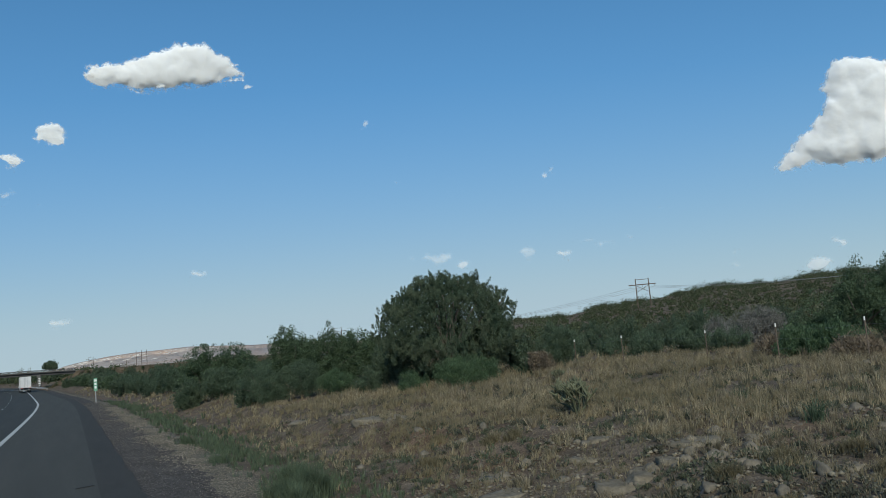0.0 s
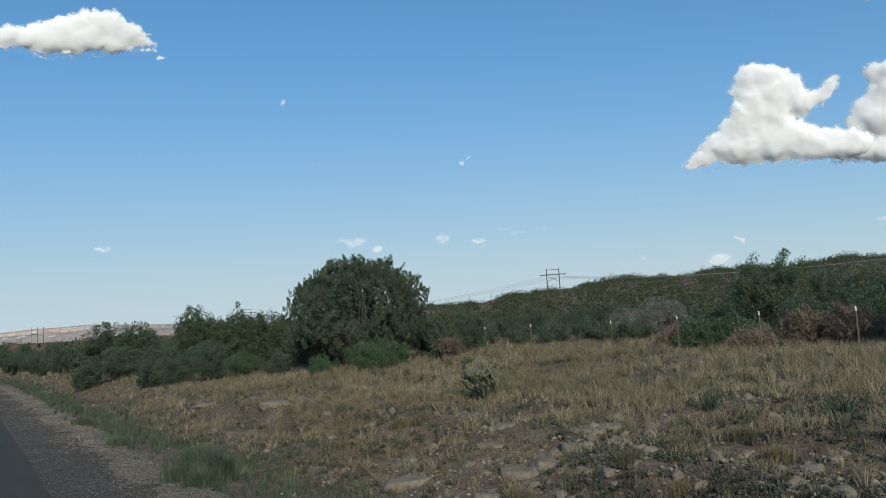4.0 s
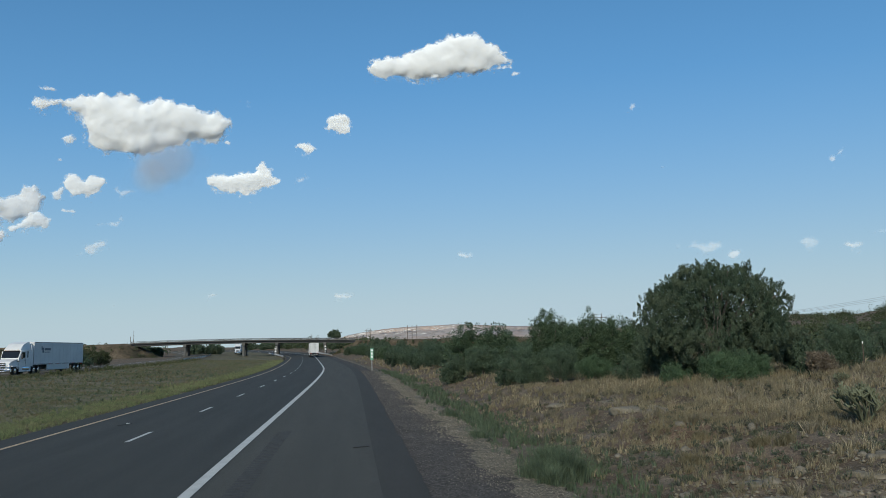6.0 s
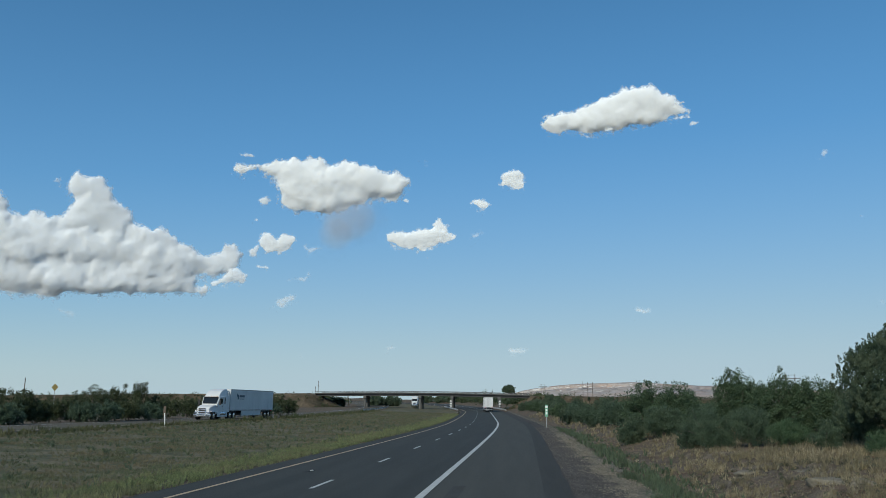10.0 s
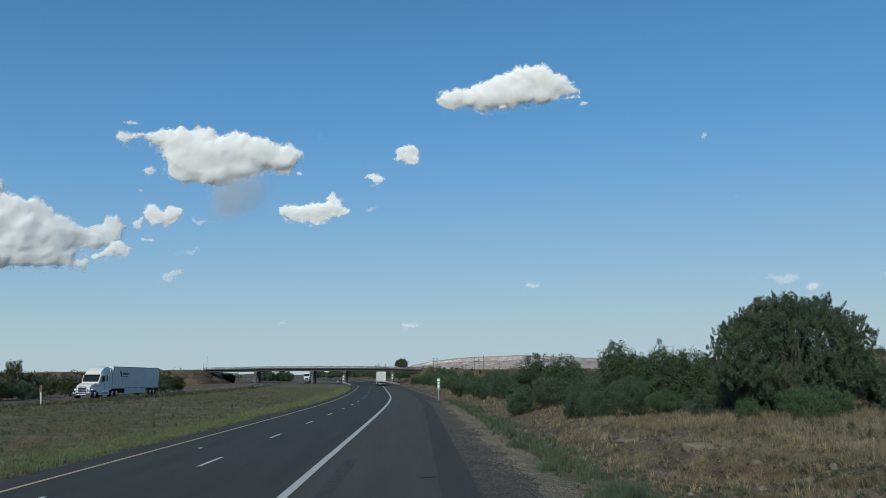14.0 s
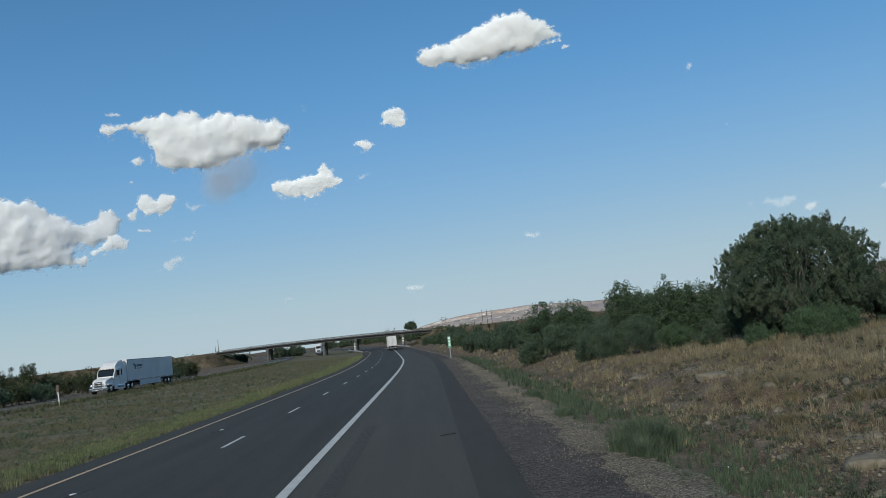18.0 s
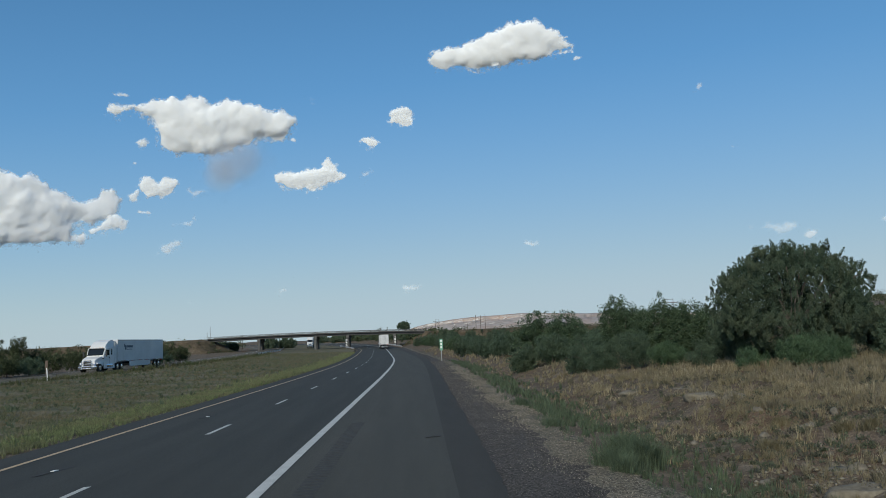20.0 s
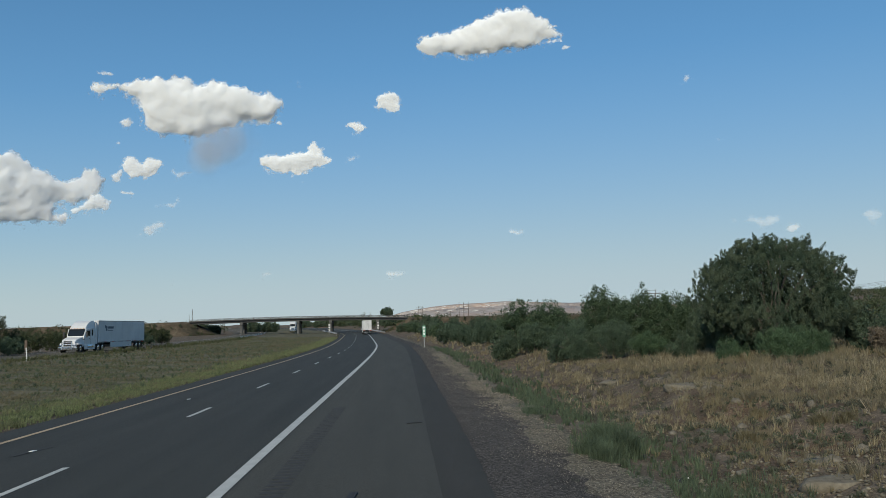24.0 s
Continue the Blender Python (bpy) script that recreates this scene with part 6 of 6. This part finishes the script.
def pebbles(name, x, y, size, label, z=None, tones=((0.07, 0.062, 0.056), (0.2, 0.18, 0.16))):
    n = len(x)
    dirs = np.array([(1, 0, 0), (0, 1, 0), (-1, 0, 0), (0, -1, 0), (0, 0, 0.8), (0, 0, -0.8)], float)
    tri = np.array([(0, 1, 4), (1, 2, 4), (2, 3, 4), (3, 0, 4), (1, 0, 5), (2, 1, 5), (3, 2, 5), (0, 3, 5)])
    a = nrng.uniform(0, 6.28, n)
    s = size[:, None, None] * nrng.uniform(0.55, 1.2, (n, 6, 1))
    v = dirs[None] * s
    c, sn = np.cos(a)[:, None], np.sin(a)[:, None]
    v = np.stack([v[..., 0] * c - v[..., 1] * sn, v[..., 0] * sn + v[..., 1] * c, v[..., 2] * 0.7], -1)
    zz = ground(x, y) if z is None else z
    v += np.stack([x, y, zz + size * 0.2], 1)[:, None]
    f = (tri[None] + 6 * np.arange(n)[:, None, None]).reshape(-1, 3)
    m = leafy(name + "_stone", *tones, None, 0.0)
    return tagged(part(name, mesh_np(name, v.reshape(-1, 3), f, m, True), None), label, "gravel", kind="stuff")


y = 7 + 90 * nrng.uniform(0, 1, 20000) ** 2.0
u = 8.15 + 2.5 * nrng.uniform(0, 1, len(y))
x = road_x(y) + u
pebbles("verge_pebbles", x, y, nrng.uniform(0.005, 0.015, len(y)) * np.clip(y / 15, 0.8, 2.0), "loose grey gravel pebbles on the verge", np.interp(u, [8.1, 8.9, 9.8, 10.5, 11], [0.02, 0.0, -0.03, -0.09, -0.2]) + road_rise(y))
y = 7 + 70 * nrng.uniform(0, 1, 12000) ** 1.8
u = 10.0 + 0.42 * nrng.normal(0, 1, len(y)) + 0.35 * np.sin(y * 0.7) + 0.2 * np.sin(y * 1.9)
pebbles("rim_pebbles", road_x(y) + u, y, nrng.uniform(0.006, 0.017, len(y)) * np.clip(y / 15, 0.8, 1.8), "pale stone chips along the verge rim", np.interp(u, [8.1, 8.9, 9.8, 10.5, 11], [0.02, 0.0, -0.03, -0.09, -0.2]) + road_rise(y), ((0.15, 0.13, 0.1), (0.34, 0.3, 0.245)))
az, D = nrng.uniform(8, 68, 60000), 8.5 + 24 * nrng.uniform(0, 1, 60000) ** 1.3
x, y = D * np.sin(np.radians(az)), D * np.cos(np.radians(az))
k = ((x - road_x(y)) > 11.5) & (nrng.uniform(0, 1, len(x)) < np.clip(1.6 * (0.62 - patchy(x, y, 0.8, 11.0)) + 0.4 * (D < 15), 0.12, 1))
pebbles("field_pebbles", x[k], y[k], 0.012 + 0.06 * nrng.uniform(0, 1, k.sum()) ** 2.4, "small pale stones strewn over bare soil", None, ((0.075, 0.066, 0.05), (0.22, 0.197, 0.155)))


# ---- grass ----
def field(name, material, areas, keep, hgt, wid, lean, label, cat="grass", per=14):
    """Tufts over stretches of polar plan (az0, az1, d0, d1, per square metre, size factor)."""
    Vs, Fs, n0 = [], [], 0
    for a0, a1, d0, d1, dens, f in areas:
        n = int(dens * radians(a1 - a0) / 2 * (d1 ** 2 - d0 ** 2))
        az = np.radians(nrng.uniform(a0, a1, n))
        d = np.sqrt(nrng.uniform(d0 ** 2, d1 ** 2, n))
        x, y = d * np.sin(az), d * np.cos(az)
        k = nrng.uniform(0, 1, n) < keep(x, y, x - road_x(y))
        x, y = x[k], y[k]
        n = len(x)
        V, F = blades(np.stack([x, y, ground(x, y)], 1), nrng.uniform(*hgt, n) * (0.75 + 0.25 * f) * np.clip(0.8 + 0.06 * np.abs(x - road_x(y) - 12), 0.8, 1.3), nrng.uniform(*wid, n) * f, nrng.uniform(*lean, n), nrng, per)
        Vs.append(V)
        Fs.append(F + n0)
        n0 += len(V)
    return tagged(part(name, mesh_np(name, np.concatenate(Vs), np.concatenate(Fs), material), None), label, cat, kind="stuff")


def keep_dry(x, y, u):
    D = np.hypot(x, y)
    bank = np.where(u < 17, 0.75, 1.0) * np.clip((u - 11.8) / 2.5, 0, 1)
    bare = np.clip((patchy(x, y, 0.7, 1.0) - 0.28 - 0.1 * (D < 16) - 0.05 * (u < 17)) * 5, 0.12, 1)
    return bank * bare * np.clip((patchy(x, y, 2.6, 2.0) - 0.28) * 4, 0.2, 1)


def keep_green(x, y, u):
    return np.exp(-((u - 11.6) / np.where(y < 15, 1.0, 0.8)) ** 2) * np.clip((patchy(x, y, 1.0, 3.0) - 0.42) * 5, 0.06, 1)


def keep_median(x, y, u):
    return ((u < -5.2) & (u > -30.2)) * np.clip((patchy(x, y, 0.5, 5.0) - 0.25) * 3.0, 0.25, 1)


def keep_rim(x, y, u):
    return np.exp(-((u + 6.0) / 1.4) ** 2) * (u < -4.9)


field("dry_grass", M["drygrass"], [(10, 72, 7.5, 16, 44, 1.0), (6, 72, 16, 28, 44, 1.5), (2, 72, 28, 48, 12, 2.6), (0, 70, 48, 90, 3, 4.8), (0, 14, 90, 210, 1.3, 8.0)], keep_dry, (0.1, 0.27), (0.0045, 0.008), (0.4, 1.35),
      "dry straw coloured grass on the roadside bank", per=17)
field("verge_grass", M["greengrass"], [(8, 60, 7, 16, 70, 1.0), (2, 30, 16, 32, 45, 1.5), (0, 14, 32, 100, 16, 3.2)], keep_green, (0.1, 0.34), (0.007, 0.011), (0.3, 0.9), "green grass strip along the gravel verge")
field("median_grass", M["mediangrass"], [(-48, -8, 18, 40, 52, 1.2), (-42, -2, 40, 80, 18, 2.0), (-36, 0, 80, 240, 3.2, 4.4)], keep_median, (0.06, 0.15), (0.007, 0.011), (0.5, 1.3), "short dry yellowish grass in the median", per=8)
field("median_weeds", M["greengrass"], [(-48, -8, 18, 45, 0.7, 1.3), (-42, -2, 45, 130, 0.3, 2.4)], lambda x, y, u: ((u < -6.5) & (u > -29.5)) * np.clip((patchy(x, y, 0.6, 9.0) - 0.4) * 4, 0.1, 1), (0.12, 0.26), (0.007, 0.012), (0.7, 1.3),
      "scattered darker green weeds in the median", "weeds", per=30)
field("far_rim_grass", M["turfgrass"], [(-60, -14, 45, 110, 5, 4.0), (-30, -2, 110, 240, 1.5, 8.0)], lambda x, y, u: np.exp(-((u + 29.6) / 1.1) ** 2), (0.12, 0.26), (0.006, 0.01), (0.2, 0.9), "dry brownish grass along the far side of the median")
field("rim_grass", M["rimgrass"], [(-48, -5, 18, 60, 46, 1.2), (-20, 0, 60, 220, 8, 3.6)], keep_rim, (0.08, 0.2), (0.006, 0.01), (0.2, 0.7), "greenish tall grass along the median edge")

# low cushions of herbs between the grass
n = 8000
az, D = nrng.uniform(8, 70, n), 8.5 + 27 * nrng.uniform(0, 1, n) ** 1.6
x, y = D * np.sin(np.radians(az)), D * np.cos(np.radians(az))
k = ((x - road_x(y)) > 12.0) & (nrng.uniform(0, 1, n) < np.clip((patchy(x, y, 1.0, 7.0) - 0.3) * 3, 0.1, 1))
x, y = x[k], y[k]
r = nrng.uniform(0.05, 0.17, len(x))
V, F = sprays(np.stack([x, y, ground(x, y) + 0.3 * r], 1), r, 44, 0.02, nrng, 0.8, 3.2, 0.6)
tagged(part("grey_herbs", mesh_np("grey_herbs", V, F, M["forb"]), None), "low grey brown cushions of herbs between the dry grass", "plants", kind="stuff")

field("short_grass", M["tussock"], [(6, 60, 9, 20, 26, 1.0), (4, 50, 20, 42, 20, 1.6), (1, 20, 42, 90, 6, 3.4)], lambda x, y, u: (u > 12.2) * np.where(u < 19, 1.0, 0.5) * np.clip((patchy(x, y, 0.8, 14.0) - 0.25) * 4, 0.15, 1), (0.05, 0.1), (0.009, 0.016), (0.8, 1.8),
      "short trampled straw coloured grass over the bank", per=6)

field("tussock_grass", M["tussock"], [(9, 72, 8.5, 18, 1.8, 1.0), (5, 72, 18, 42, 0.9, 1.6)], lambda x, y, u: (u > 12.6) * np.clip((patchy(x, y, 0.9, 4.0) - 0.35) * 4, 0.1, 1), (0.2, 0.36), (0.007, 0.011), (0.7, 1.3), "rounded straw coloured grass tussocks on the bank", per=48)

# single tufts
for k, (az, D, h, kind) in enumerate([(46.6, 12.8, 0.3, "gold"), (50.6, 13.6, 0.32, "gold"), (27.5, 18.5, 0.34, "gold"), (29.0, 18.2, 0.32, "gold"), (42.9, 12.2, 0.24, "gold"), (52.5, 12.3, 0.35, "gold"),
                                       (13.2, 16.2, 0.5, "green"), (14.2, 15.6, 0.45, "green"), (9.2, 23.5, 0.4, "green"), (7.2, 31, 0.42, "green"), (44.3, 19.5, 0.4, "yucca"), (48.8, 16.0, 0.45, "yucca"),
                                       (56.5, 14.0, 0.5, "yucca"), (60.0, 12.5, 0.55, "yucca"), (35.5, 12.0, 0.3, "gold"), (23.8, 20.6, 0.34, "gold"), (23.2, 18.0, 0.34, "gold"), (46.0, 10.9, 0.24, "gold"), (28.6, 11.9, 0.2, "green"), (30.5, 10.9, 0.22, "green"), (14.6, 17.6, 0.7, "green"), (13.9, 18.2, 0.62, "green"), (15.2, 17.0, 0.62, "green")]):
    x, y = az_xy(az, D)
    n = {"gold": 150, "green": 130, "yucca": 50}[kind]
    n = int(n * (2 if h > 0.48 and kind == "green" else 1))
    pos = np.stack([x + nrng.normal(0, 0.08 if kind != "green" else 0.15, n), y + nrng.normal(0, 0.08 if kind != "green" else 0.15, n)], 1)
    pos = np.concatenate([pos, ground(pos[:, 0], pos[:, 1])[:, None]], 1)
    V, F = blades(pos, np.full(n, h * (0.72 if kind == "gold" else 1.0)), np.full(n, 0.009 if kind != "yucca" else 0.022), np.full(n, 0.7 if kind != "yucca" else 1.1), nrng, 5 if kind != "yucca" else 2)
    name, label = {"gold": ("golden_tuft", "rounded golden tuft of dry grass"), "green": ("grass_clump", "tall green clump of grass by the verge"), "yucca": ("yucca", "spiky grey green yucca in the grass")}[kind]
    tagged(part(name, mesh_np(name, V, F, M[{"gold": "yellowtuft", "green": "greengrass", "yucca": "sage"}[kind]]), None), label, "plant", name + "s")

# scrub on the embankments of the crossing road
for spots, keep, name in ((SCRUB_W, 0.75, "embankment_scrub"), (SCRUB_E, 0.7, "embankment_scrub")):
    P = spots[nrng.uniform(0, 1, len(spots)) < keep]
    P = P[(P[:, 0] < -88) | (P[:, 0] > 6) | (nrng.uniform(0, 1, len(P)) < 0.35)]
    P = np.repeat(P, 2, 0) + nrng.normal(0, 1, (2 * len(P), 3)) * (1.3, 0.8, 0.1)
    r = nrng.uniform(0.3, 1.0, len(P)) ** 1.3
    P[:, 2] += r * 0.3
    C = np.repeat(P, 3, 0) + nrng.normal(0, 0.4, (3 * len(P), 3)) * np.repeat(r, 3)[:, None]
    V, F = sprays(C, np.repeat(r, 3) * 0.8, 12, 0.26, nrng, 0.3, 1.3)
    tagged(part(name, mesh_np(name, V, F, M["farwood"]), None), "grey green scrub on an earth embankment", "bushes", kind="stuff")

# ---- woods on the far slopes ----
n = 11000
az = nrng.uniform(26, 76, n)
d = 80 + 520 * nrng.uniform(0, 1, n)
x, y = d * np.sin(np.radians(az)), d * np.cos(np.radians(az))
ok = (x - road_x(y) > 34) & ~((y > 270) & (y < 330) & (x < 170))
P = np.stack([x, y, ground(x, y) + 0.35], 1)[ok]
V, F = sprays(P, nrng.uniform(0.5, 1.3, len(P)) * (0.7 + d[ok] / 500), 9, 0.55, nrng, 0.2, 1.2, 0.5)
tagged(part("hillside_scrub", mesh_np("hillside_scrub", V, F, M["scrub"]), None), "low grey green scrub over the far hillside", "bushes", kind="stuff")
n = 3500
az = np.where(nrng.uniform(0, 1, n) < 0.2, nrng.uniform(0, 33, n), nrng.uniform(31, 76, n))
d = 130 + 510 * nrng.uniform(0, 1, n) ** 0.75
x, y = d * np.sin(np.radians(az)), d * np.cos(np.radians(az))
ok = (x - road_x(y) > 40) & ~((y > 270) & (y < 330) & (x < 170))
P = np.stack([x, y, ground(x, y)], 1)[ok]
h = (0.8 + 2.2 * nrng.uniform(0, 1, len(P)) ** 1.6) * np.where(d[ok] > 330, 1.5, 1.0)
C = np.repeat(P, 6, 0)
hh = np.repeat(h, 6)
C = C + nrng.normal(0, 1, C.shape) * np.stack([hh * 0.33, hh * 0.33, hh * 0.18], 1) + np.stack([hh * 0, hh * 0, hh * 0.5], 1)
V, F = sprays(C, hh * 0.3, 13, 0.34, nrng, 0.3, 1.2)
tagged(part("hillside_woods", mesh_np("hillside_woods", V, F, M["farwood"]), None), "dark juniper scrub dotted over the far hillside", "woods", kind="stuff")
n = 260
x = np.concatenate([nrng.uniform(-130, 14, 160), nrng.uniform(-330, -60, 100)])
y = np.concatenate([nrng.uniform(345, 480, 160), nrng.uniform(320, 420, 100)])
k = np.abs(x - road_x(y) + 18) > 30
P = np.stack([x, y, ground(x, y)], 1)[k]
h = nrng.uniform(2.5, 4.6, len(P))
C = np.repeat(P, 8, 0)
hh = np.repeat(h, 8)
C = C + nrng.normal(0, 1, C.shape) * np.stack([hh * 0.4, hh * 0.4, hh * 0.2], 1) + np.stack([hh * 0, hh * 0, hh * 0.45], 1)
V, F = sprays(C, hh * 0.35, 18, 0.5, nrng, 0.3, 1.2)
tagged(part("far_woods", mesh_np("far_woods", V, F, M["farwood"]), None), "line of dark trees beyond the overpass", "woods", kind="stuff")
